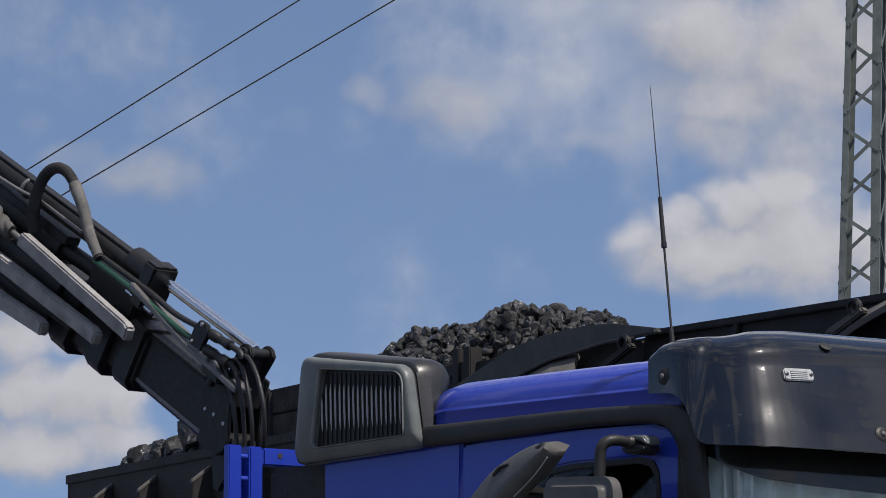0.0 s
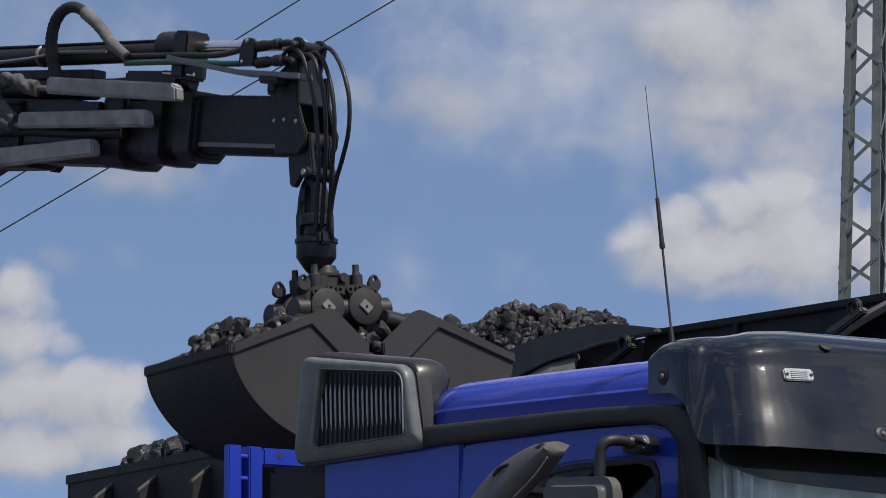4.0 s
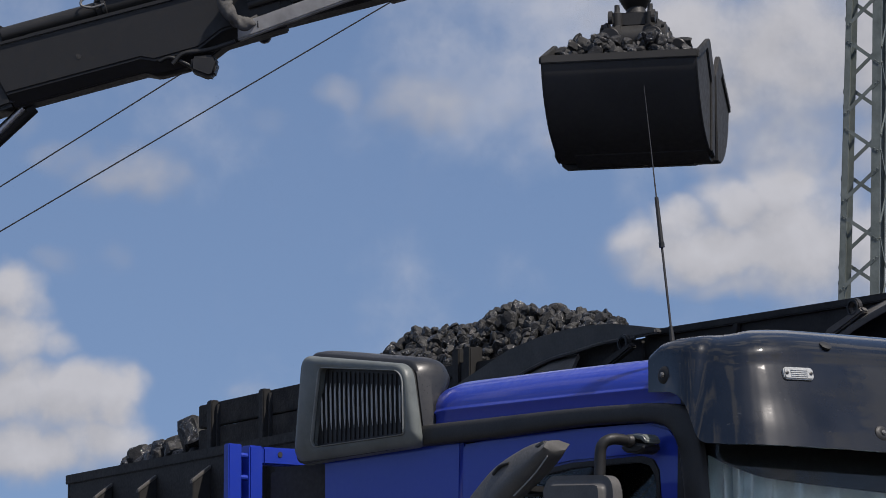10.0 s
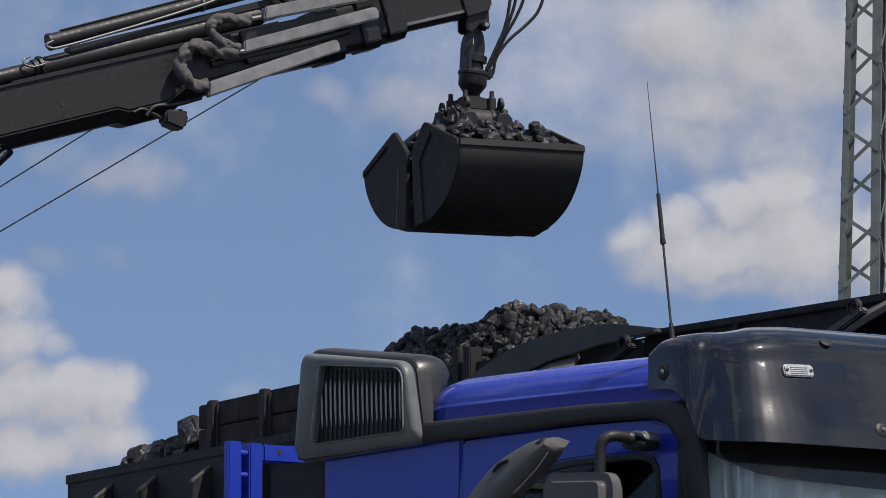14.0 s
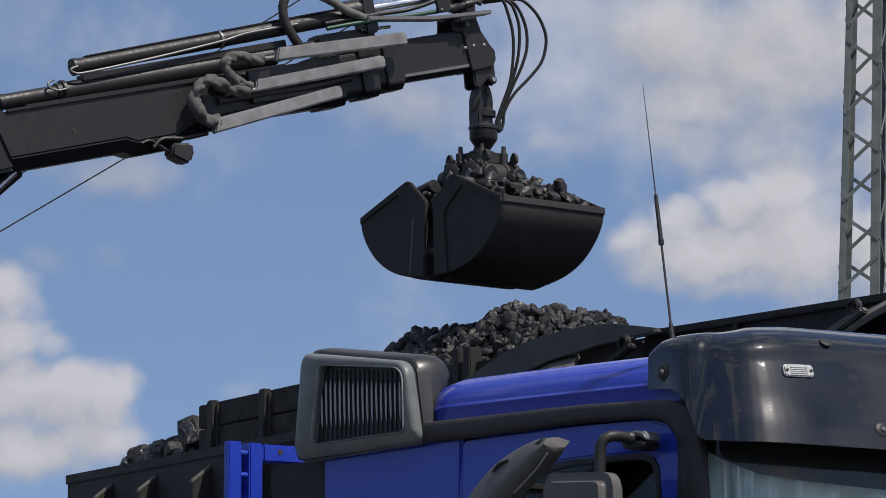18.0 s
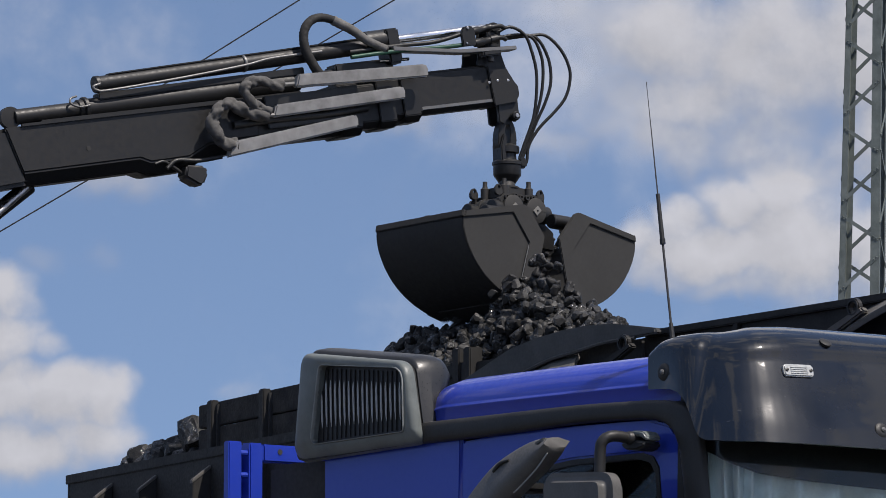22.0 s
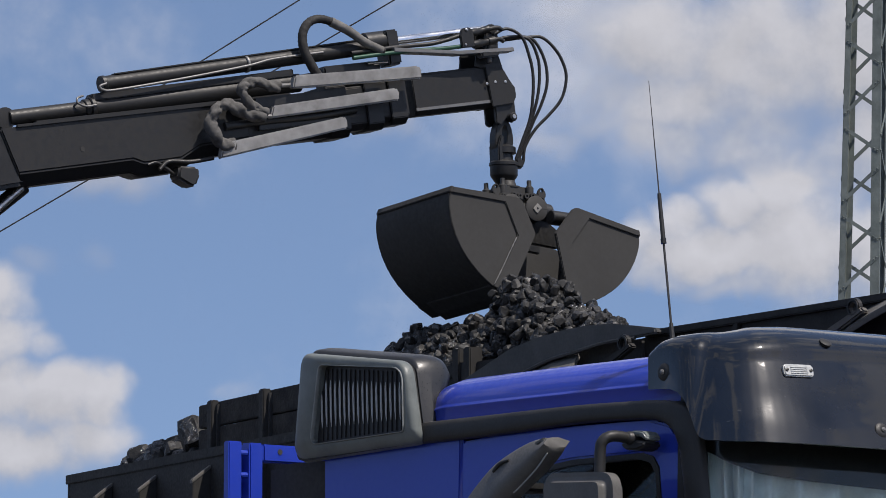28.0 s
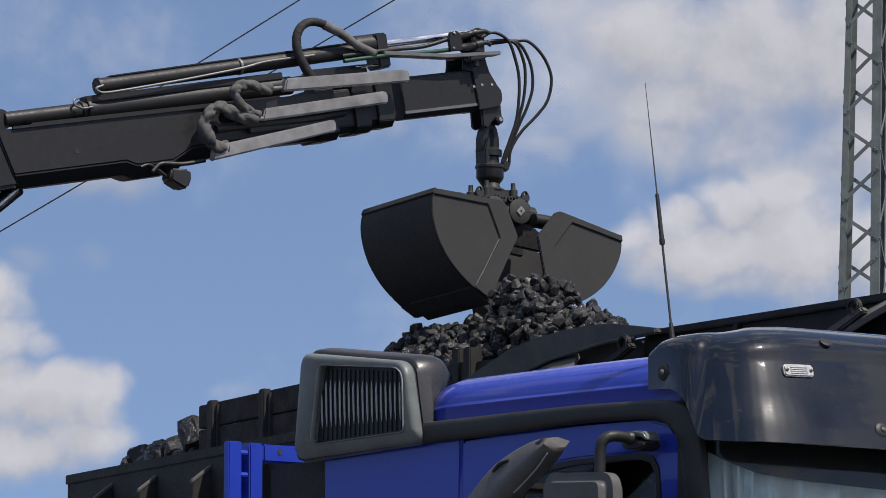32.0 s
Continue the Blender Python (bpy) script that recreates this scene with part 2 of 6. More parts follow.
def ring(outer, inner, y0, y1, bev=0.004):
    """A plate with an opening: two outlines of equally many points (x, z)."""
    bm = bmesh.new()
    n = len(outer)
    oa, ia = [bm.verts.new((x, y0, z)) for x, z in outer], [bm.verts.new((x, y0, z)) for x, z in inner]
    ob_, ib = [bm.verts.new((x, y1, z)) for x, z in outer], [bm.verts.new((x, y1, z)) for x, z in inner]
    for i in range(n):
        j = (i + 1) % n
        for q in ((oa[i], oa[j], ia[j], ia[i]), (ob_[j], ob_[i], ib[i], ib[j]), (oa[j], oa[i], ob_[i], ob_[j]), (ia[i], ia[j], ib[j], ib[i])):
            bm.faces.new(q)
    bmesh.ops.recalc_face_normals(bm, faces=bm.faces)
    return bevel(bm, bev)


def glide(pts, steps=6):
    """A smooth line through pts."""
    pts = [Vector(p) for p in pts]
    if len(pts) < 3:
        return pts
    q = [pts[0] * 2 - pts[1], *pts, pts[-1] * 2 - pts[-2]]
    out = []
    for i in range(1, len(q) - 2):
        for k in range(steps):
            t = k / steps
            a, b, c, d = q[i - 1], q[i], q[i + 1], q[i + 2]
            out.append(0.5 * (2 * b + (c - a) * t + (2 * a - 5 * b + 4 * c - d) * t * t + (3 * b - a - 3 * c + d) * t ** 3))
    out.append(pts[-1])
    return out


def tube(pts, r, seg=10, steps=6, wrinkle=0.0, bm=None):
    """A round hose or bar along pts; r: one radius, or one for each end."""
    path = glide(pts, steps)
    bm = bm or bmesh.new()
    r0, r1 = (r, r) if not isinstance(r, tuple) else r
    rng = random.Random(len(path) * 7 + int(abs(path[0].x) * 100))
    up = Vector((0.13, 0.91, 0.31))
    rows = []
    for i, p in enumerate(path):
        d = (path[min(i + 1, len(path) - 1)] - path[max(i - 1, 0)]).normalized()
        s = d.cross(up).normalized()
        u = s.cross(d)
        rr = r0 + (r1 - r0) * i / max(len(path) - 1, 1)
        if wrinkle:
            rr *= 1 + wrinkle * (0.6 if i % 2 else -0.6) + rng.uniform(-wrinkle, wrinkle) * 0.6
        rows.append([bm.verts.new(p + (s * math.cos(2 * math.pi * k / seg) + u * math.sin(2 * math.pi * k / seg)) * rr) for k in range(seg)])
    for a, b in zip(rows, rows[1:]):
        for k in range(seg):
            bm.faces.new((a[k], a[(k + 1) % seg], b[(k + 1) % seg], b[k]))
    bm.faces.new(rows[0][::-1])
    bm.faces.new(rows[-1])
    bmesh.ops.recalc_face_normals(bm, faces=bm.faces)
    return bm


def lathe(profile, seg=24, m=None):
    """A turned body from (radius, z), about z, then moved by m."""
    bm = bmesh.new()
    rows = [[bm.verts.new((r * math.cos(2 * math.pi * k / seg), r * math.sin(2 * math.pi * k / seg), z)) for k in range(seg)] for r, z in profile]
    for a, b in zip(rows, rows[1:]):
        for k in range(seg):
            bm.faces.new((a[k], a[(k + 1) % seg], b[(k + 1) % seg], b[k]))
    bm.faces.new(rows[0][::-1])
    bm.faces.new(rows[-1])
    bmesh.ops.recalc_face_normals(bm, faces=bm.faces)
    if m is not None:
        bm.transform(m)
    return bm


def rod(a, b, r, seg=14):
    """A straight round bar with slightly broken ends."""
    a, b = Vector(a), Vector(b)
    h = (b - a).length
    c = min(r * 0.2, 0.004)
    turn = (b - a).to_track_quat("Z", "Y").to_matrix().to_4x4()
    return lathe([(r - c, 0), (r, c), (r, h - c), (r - c, h)], seg, Matrix.Translation(a) @ turn)


def lump_mesh(seed):
    """A broken lump of coal about 1 across: a block cut by planes, its edges worn round."""
    rng = random.Random(seed)
    ax = Vector((rng.uniform(0.54, 0.66), rng.uniform(0.42, 0.52), rng.uniform(0.36, 0.46)))
    cuts = []
    for k in range(6):
        n = Vector((0, 0, 0))
        n[k // 2] = (1, -1)[k % 2]
        cuts.append(((n + Vector((rng.gauss(0, 0.22), rng.gauss(0, 0.22), rng.gauss(0, 0.22)))).normalized(), rng.uniform(0.56, 0.74)))
    for _ in range(9):
        n = Vector((rng.gauss(0, 1), rng.gauss(0, 1), rng.gauss(0, 1))).normalized()
        cuts.append((n, rng.uniform(0.52, 0.76)))
    at = Vector((seed * 7.3, 1.7, 4.1))
    bm = bmesh.new()
    bmesh.ops.create_icosphere(bm, subdivisions=3, radius=1)
    for v in bm.verts:
        d = v.co.normalized()
        k = 1.0
        for n, c in cuts:
            w = n.dot(d)
            if w > 0.05:
                k = min(k, c / w)
        k *= 1.22 + 0.05 * noise.noise(d * 2.2 + at) + 0.04 * noise.noise(d * 6.0 + at)
        v.co = Vector((d.x * ax.x, d.y * ax.y, d.z * ax.z)) * k
    for f in bm.faces:
        f.smooth = True
    for e in bm.edges:
        e.smooth = e.calc_face_angle(0) < radians(11)
    me = bpy.data.meshes.new("coal_lump")
    bm.to_mesh(me)
    bm.free()
    me.materials.append(COAL_LUMP)
    return me


LUMPS = [lump_mesh(s) for s in range(16)]


def clump_mesh(seed):
    """Five small lumps that lie together, about 1 across."""
    rng = random.Random(seed)
    co, faces = [], []
    for i in range(5):
        a = 2 * math.pi * (i + rng.uniform(-0.2, 0.2)) / 4
        s = rng.uniform(0.38, 0.58)
        far = 0.42 if i < 4 else 0.06
        m = Matrix.LocRotScale(Vector((far * math.cos(a), far * math.sin(a), rng.uniform(-0.12, 0.12) + 0.15 * (i == 4))), Euler([rng.uniform(0, 6.28) for _ in range(3)]), (s, s, s))
        me = rng.choice(LUMPS)
        k = len(co)
        co += [tuple(m @ v.co) for v in me.vertices]
        faces += [[k + i for i in f.vertices] for f in me.polygons]
    me = bpy.data.meshes.new("coal_clump")
    me.from_pydata(co, [], faces)
    me.polygons.foreach_set("use_smooth", [True] * len(faces))
    me.set_sharp_from_angle(angle=radians(11))
    me.materials.append(COAL_LUMP)
    return me


CLUMPS = [clump_mesh(s) for s in range(9)]


def heap(name, spots, label, category="coal", parent=None):
    """Many lumps in one mesh of kind stuff; spots: (place, size)."""
    rng = random.Random(len(spots))
    co, faces = [], []
    for p, s in spots:
        me = rng.choice(LUMPS)
        m = Matrix.LocRotScale(p, Euler([rng.uniform(0, 6.28) for _ in range(3)]), (s, s, s))
        k = len(co)
        co += [m @ v.co for v in me.vertices]
        faces += [[k + i for i in f.vertices] for f in me.polygons]
    me = bpy.data.meshes.new(name)
    me.from_pydata([tuple(c) for c in co], [], faces)
    me.polygons.foreach_set("use_smooth", [True] * len(faces))
    me.set_sharp_from_angle(angle=radians(11))
    me.materials.append(COAL)
    ob = new(name, me)
    return tagged(ob, label, category, kind="stuff")


def between(rows, t, k=1):
    for a, b in zip(rows, rows[1:]):
        if a[0] <= t <= b[0]:
            f = (t - a[0]) / (b[0] - a[0])
            return a[k] + (b[k] - a[k]) * f
    return rows[-1][k]


# ---- ground ----
bm = bmesh.new()
bmesh.ops.create_grid(bm, x_segments=2, y_segments=2, size=3000)
ground = tagged(part("ground", bm, GROUND), "unseen dark asphalt yard under the truck, toned for bounce light", "ground", kind="structure")


# ---- the truck ----
TRUCK = pose(-0.405, 13.14, 0.16, 0, 0, -50.3) @ Matrix.Scale(0.9, 4)
CAB_W = 2.36


def wheel(parent, x, y, r=0.6, w=0.3, foot=-0.178):
    t = part("wheel", lathe([(r * 0.55, 0), (r * 0.9, 0), (r, 0.04), (r, w - 0.04), (r * 0.9, w), (r * 0.55, w)], 28, pose(x, y, r + foot, 90)), RUBBER, parent, smooth=40)
    part("rim", lathe([(0.06, 0.02), (0.12, 0.1), (r * 0.5, 0.06), (r * 0.56, 0.02), (r * 0.56, w - 0.02), (0.06, w - 0.02)], 24, pose(x, y, r + foot, 90)), STEEL, t, smooth=40)


def build_truck():
    tr = thing("truck", TRUCK, "blue truck with black trim, smoked visor and crane behind its bed", "truck")
    W = CAB_W
    # side skins: rear quarter and door, both sides
    for y0, y1 in ((0.0, 0.035), (W - 0.035, W)):
        part("rear_panel", prism([(0.0, 1.1), (0.772, 1.1), (0.808, 2.73), (0.0, 2.73)], y0, y1, 0.012, 3), BLUE, tr, smooth=50)
        outer = [(0.778, 1.15), (0.813, 2.71), (1.0, 2.725), (1.4, 2.728), (1.81, 2.724), (1.905, 2.70), (1.965, 2.64), (1.99, 2.45), (2.02, 1.7), (2.02, 1.15)]
        inner = [(1.0, 1.75), (1.03, 2.555), (1.12, 2.585), (1.4, 2.612), (1.76, 2.615), (1.82, 2.60), (1.848, 2.56), (1.858, 2.45), (1.885, 1.9), (1.86, 1.75)]
        door = part("door", ring(outer, inner, y0, y1, 0.008), BLUE, tr, smooth=50)
        i2 = [(1.4 + (x - 1.4) * 0.95, 2.18 + (z - 2.18) * 0.95) for x, z in inner]
        pane = part("window_pane", prism(i2, y0 + 0.014, y0 + 0.020, 0), GLASS, door, "clear side window")
        pane.visible_shadow = False
        part("window_seal", ring(inner, i2, y0 + 0.004, y1 - 0.004, 0.003), RUBBER, door, "black rubber window seal")
    part("door_gap", prism([(0.76, 1.2), (0.80, 2.72), (0.84, 2.72), (0.80, 1.2)], 0.028, 0.05, 0), CABIN, tr)
    # strip over the door and down the front pillar, both sides
    so = [(0.50, 2.792), (1.0, 2.795), (1.476, 2.797), (1.812, 2.790), (1.948, 2.778), (2.016, 2.763), (2.055, 2.733), (2.078, 2.689), (2.094, 2.61), (2.114, 2.453), (2.14, 2.2), (2.16, 1.5)]
    si = [(0.50, 2.714), (1.0, 2.718), (1.476, 2.731), (1.812, 2.724), (1.889, 2.712), (1.935, 2.690), (1.963, 2.657), (1.986, 2.601), (1.996, 2.537), (2.007, 2.459), (2.02, 2.2), (2.03, 1.5)]

    def moulding(a, b, y, deep, fat=1.0):
        """A half-round strip between two lines of (x, z), standing out of the side."""
        la, lb = glide([(x, 0, z) for x, z in a], 5), glide([(x, 0, z) for x, z in b], 5)
        bm = bmesh.new()
        rows = []
        for p, q in zip(la, lb):
            mid, arm = (p + q) / 2, (p - q) / 2 * fat
            rows.append([bm.verts.new(mid + arm * math.copysign(abs(math.cos(k * math.pi / 10)) ** 0.6, math.cos(k * math.pi / 10)) + Vector((0, y + deep * math.sin(k * math.pi / 10) ** 0.6, 0))) for k in range(11)])
        for u, v in zip(rows, rows[1:]):
            for k in range(11):
                bm.faces.new((u[k], u[(k + 1) % 11], v[(k + 1) % 11], v[k]))
        bm.faces.new(rows[0])
        bm.faces.new(rows[-1][::-1])
        bmesh.ops.recalc_face_normals(bm, faces=bm.faces)
        return bm
    for y, deep in ((-0.012, -0.03), (W + 0.012, 0.03)):
        part("gutter_strip", moulding(so[:4], si[:4], y, deep), BLACK_PLASTIC, tr, "black plastic gutter strip", smooth=50)
        part("pillar_trim", moulding(so[3:], si[3:], y, deep * 1.04, 1.02), BLACK_PLASTIC, tr, "black plastic trim round the front pillar", smooth=50)
    # roof
    round_over = glide([(0.004, 2.848, 0), (0.010, 2.872, 0), (0.022, 2.898, 0), (0.042, 2.922, 0), (0.072, 2.941, 0), (0.115, 2.953, 0), (0.18, 2.961, 0), (0.30, 2.968, 0), (0.7, 2.976, 0), (W / 2, 2.978, 0)], 4)
    half = [(0.0, 2.78), (0.003, 2.834), (-0.002, 2.839), (-0.002, 2.843)] + [(p.x, p.y) for p in round_over]
    prof = half + [(W - y, z) for y, z in half[-2::-1]]
    bm = bmesh.new()
    rows = []
    for x, dz, k in ((0.54, -0.10, 0.10), (0.57, -0.045, 0.05), (0.63, -0.012, 0.015), (0.72, 0, 0), (1.2, 0.004, 0), (1.6, 0.004, 0), (1.85, 0.0, 0), (2.1, -0.04, 0.05), (2.25, -0.13, 0.1)):
        rows.append([bm.verts.new((x, y + k * (1 if y < W / 2 else -1) * (1 if abs(y - W / 2) > 0.1 else 0), z + dz * (z - 2.79) / 0.18)) for y, z in prof])
    for a, b in zip(rows, rows[1:]):
        for i in range(len(prof) - 1):
            bm.faces.new((a[i], a[i + 1], b[i + 1], b[i]))
    bm.faces.new(rows[0])
    bm.faces.new(rows[-1][::-1])
    bmesh.ops.recalc_face_normals(bm, faces=bm.faces)
    roof = part("roof", bm, BLUE, tr, "blue cab roof with a pressed crease", smooth=50)
    # back wall, floor, front below the glass
    part("back_wall", box(0.0, 0.04, 0.03, W - 0.03, 1.1, 2.85, 0.01), BLUE, tr)
    part("roof_rear", box(0.0, 0.66, 0.03, W - 0.03, 2.70, 2.80, 0.02), BLUE, tr)
    part("cab_floor", box(0.0, 2.1, 0.03, W - 0.03, 1.0, 1.12, 0.02), CABIN, tr)
    # plan of the front: from the right pillar round the corner to the middle
    edge = [(1.72, -0.03), (1.95, -0.03), (2.07, 0.0), (2.16, 0.06), (2.225, 0.16), (2.275, 0.36), (2.31, 0.75), (2.32, W / 2)]
    line = glide([(x, y, 0) for x, y in edge + [(x, W - y) for x, y in edge[-2::-1]]], 5)
    bent = [(line[min(i + 2, len(line) - 1)] - line[max(i - 2, 0)]).normalized() for i in range(len(line))]

    def plan(u, grow=0.0):
        """u in 0..1 from the right side to the left side; returns a place and the outward normal."""
        k = u * (len(line) - 1)
        i = min(int(k), len(line) - 2)
        f = k - i
        p, d = line[i].lerp(line[i + 1], f), bent[i].lerp(bent[i + 1], f).normalized()
        nrm = Vector((d.y, -d.x, 0))
        return p + nrm * grow, nrm

    def skin(us, prof_at, thick_cap=True):
        bm = bmesh.new()
        rows = []
        for u in us:
            p, nrm = plan(u)
            rows.append([bm.verts.new((p.x + nrm.x * o, p.y + nrm.y * o, z)) for o, z in prof_at(u, p)])
        for a, b in zip(rows, rows[1:]):
            for i in range(len(a) - 1):
                bm.faces.new((a[i], a[i + 1], b[i + 1], b[i]))
        bmesh.ops.recalc_face_normals(bm, faces=bm.faces)
        return bm

    # visor: a smoked shell wrapped round the roof's front edge
    def visor_prof(u, p):
        s = min(u, 1 - u)
        x = p.x
        zb = between(((0.0, 2.824), (0.038, 2.822), (0.085, 2.812), (0.108, 2.796), (0.128, 2.765), (0.142, 2.715), (0.152, 2.665), (0.160, 2.640), (0.172, 2.628), (0.20, 2.622), (0.4, 2.608), (0.5, 2.604)), s)
        g = min(1.0, max(0.0, (s - 0.07) / 0.30))
        top = 3.004 + 0.036 * g * g * (3 - 2 * g) - between(((1.7, 0.10), (1.82, 0.075), (1.850, 0.042), (1.90, 0.014), (1.965, 0.002), (2.03, 0.0), (2.5, 0.0)), x)
        f = min(1.0, max(0.0, (s - 0.036) / 0.20))
        f = 0.72 * f * f * (3 - 2 * f) + 0.28 * (1 - (1 - f) ** 1.7)
        z2 = top - 0.035 - 0.085 * f
        out = []
        o = 0.012 + 0.158 * f
        last = zb
        for k in range(17):
            z = zb + (z2 - zb) * k / 16
            # the face leans back, a little more at mid height
            o -= (z - last) * f * (0.44 + 0.07 * math.sin(math.pi * min(1.0, max(0.0, (z - 2.68) / 0.12))) + 0.10 * max(0.0, (z - 2.83) / 0.08))
            last = z
            out.append((o, z))
        for k in range(1, 11):
            a = k / 10 * math.pi / 2
            out.append((o - (0.05 + 0.15 * f) * (1 - math.cos(a)), z2 + (top - z2) * math.sin(a)))
        out.append((out[-1][0] - 0.12, top + 0.004))
        return out
    us = [0.038 + 0.924 * i / 260 for i in range(261)]
    bm = skin(us, visor_prof)
    vis = part("visor", bm, VISOR, tr, "smoked dark blue plastic sun visor, scuffed", smooth=50)
    so_ = vis.modifiers.new("thick", "SOLIDIFY")
    so_.thickness, so_.offset = 0.006, -1

    for u0 in (0.075, 0.865):
        part("front_pillar", skin([u0 + 0.06 * i / 12 for i in range(13)], lambda u, p: [(-0.012, 1.6), (-0.012, 2.3), (-0.02, 2.7), (-0.05, 2.86)]), BLACK_PLASTIC, tr, smooth=60)
    # windscreen
    def screen_prof(u, p):
        return [(0.0, 1.75), (0.0, 2.1), (-0.02, 2.45), (-0.045, 2.66), (-0.06, 2.80)]
    us = [0.135 + 0.73 * i / 44 for i in range(45)]
    glass = part("windscreen", skin(us, screen_prof), GLASS, tr, "clear curved windscreen", smooth=50)
    glass.visible_shadow = False

    def band(z0, z1, o):
        return lambda u, p: [(o, z0), (o, z1)]
    part("screen_border", skin(us, lambda u, p: [(-0.045, between(((0.0, 2.62), (0.14, 2.605), (0.18, 2.575), (0.215, 2.556), (0.275, 2.527), (0.415, 2.49), (0.5, 2.48)), min(u, 1 - u))), (-0.06, 2.82)]), CABIN, glass, "black upper border", smooth=60)
    part("front_panel", skin([0.17 + 0.66 * i / 40 for i in range(41)], lambda u, p: [(0.0, 1.0), (0.02, 1.3), (0.005, 1.76)]), BLUE, tr, smooth=50)
    # pleated curtain behind the glass
    bm = bmesh.new()
    rows = []
    for i in range(220):
        u = 0.13 + 0.74 * i / 219
        p, nrm = plan(u)
        w = -0.11 + 0.034 * math.sin(i * 0.52 + 0.6 * math.sin(i * 0.11)) + 0.022 * math.sin(i * 0.21 + 1)
        top = 2.64
        rows.append([bm.verts.new((p.x + nrm.x * w, p.y + nrm.y * w, z)) for z in (1.8, top)])
    for a, b in zip(rows, rows[1:]):
        bm.faces.new((a[0], a[1], b[1], b[0]))
    part("curtain", bm, CURTAIN, tr, "pale teal pleated curtain behind the windscreen", smooth=60)
    part("cab_lining", box(0.06, 1.9, 0.06, W - 0.06, 2.66, 2.70, 0.01), CABIN, tr)
    part("cab_partition", box(0.9, 0.94, 0.06, W - 0.06, 1.12, 2.66, 0.01), CABIN, tr)
    # marker lamp on the visor
    def on_front(y, z, o=0.0):
        best = min((abs(plan(k / 400)[0].y - y), k / 400) for k in range(0, 200))
        p, nrm = plan(best[1], o)
        return Matrix.Translation((p.x, p.y, z)) @ Matrix(((nrm.x, -nrm.y, 0, 0), (nrm.y, nrm.x, 0, 0), (0, 0, 1, 0), (0, 0, 0, 1)))
    m = on_front(0.235, 2.868, 0.058) @ pose(0, 0, 0, 0, -17, 0)
    bm = prism_x(rounded([(-0.057, -0.022), (-0.057, 0.022), (0.057, 0.022), (0.057, -0.022)], 0.014, 4), -0.02, 0.006, 0.004)
    bm.transform(m)
    lampp = part("marker_lamp", bm, LAMP_PLATE, vis, "clear rectangular marker lamp", smooth=60)
    for y in (-0.041, 0.041):
        part("screw", lathe([(0.006, 0), (0.006, 0.004), (0.002, 0.005)], 10, m @ pose(0.005, y * 1.12, 0.0, 0, 90, 0)), GREASE, lampp)
    for z in (-0.011, -0.004, 0.003, 0.010):
        bm = box(-0.002, 0.0015, -0.033, 0.033, -0.0022, 0.0022, 0.001)
        bm.transform(m @ pose(0.007, 0, z))
        part("lens_rib", bm, LAMP_PLATE, lampp)
    for y, z, o in ((0.495, 2.672, 0.138),):
        w1 = part("washer", lathe([(0.028, 0), (0.028, 0.006), (0.02, 0.012), (0.012, 0.012)], 20, on_front(y, z, o) @ pose(0, 0, 0, 0, 73, 0)), BLACK_PLASTIC, vis, "black visor washer", smooth=40)
        part("bolt", lathe([(0.009, 0.008), (0.009, 0.016), (0.004, 0.02)], 8, on_front(y, z, o) @ pose(0, 0, 0, 0, 73, 0)), PIPE, w1)
    w1 = part("washer", lathe([(0.03, 0), (0.03, 0.006), (0.02, 0.012), (0.012, 0.012)], 20, pose(1.945, -0.056, 2.873, 90)), BLACK_PLASTIC, vis, "black visor washer", smooth=40)
    part("bolt", lathe([(0.010, 0.008), (0.010, 0.016), (0.005, 0.02)], 8, pose(1.945, -0.056, 2.873, 90)), PIPE, w1)
    bm = lathe([(0.02, -0.006), (0.022, 0.003), (0.010, 0.006)], 16, on_front(0.375, 2.975, 0.004) @ pose(0, 0, 0, 0, 40, 0))
    part("washer", bm, BLACK_PLASTIC, vis, "black visor washer", smooth=40)
    build_intake(tr)
    build_mirrors(tr)
    build_headboard(tr)
    # bed, frame and wheels under and behind
    part("chassis", box(-6.0, 2.0, 0.75, 1.6, 0.75, 1.0, 0.02), CRANE, tr)
    part("bed_floor", box(-6.0, -0.5, -0.08, 2.44, 1.05, 1.2, 0.01), TENDER, tr)
    for y0, y1 in ((-0.1, -0.06), (2.42, 2.46)):
        part("bed_side", box(-6.0, -0.5, y0, y1, 1.2, 2.1, 0.01), BLUE, tr)
    part("tailboard", box(-6.04, -6.0, -0.1, 2.46, 1.05, 2.1, 0.01), BLUE, tr)
    for x in (1.25, -3.2, -4.6):
        for y in (0.3, 2.36):
            wheel(tr, x, y)
    return tr


def rounded(quad, r, n=5):
    """The outline of a quad (x, z) with its corners rounded by r, one radius or four; the same count for any quad."""
    out = []
    rs = r if isinstance(r, (tuple, list)) else (r,) * 4
    for i in range(4):
        r = rs[i]
        p, a, b = Vector(quad[i]), Vector(quad[i - 1]), Vector(quad[(i + 1) % 4])
        u, v = (a - p).normalized(), (b - p).normalized()
        for k in range(n + 1):
            t = k / n
            q = (p + u * r) * (1 - t) ** 2 + p * 2 * t * (1 - t) + (p + v * r) * t * t
            out.append((q.x, q.y))
    return out


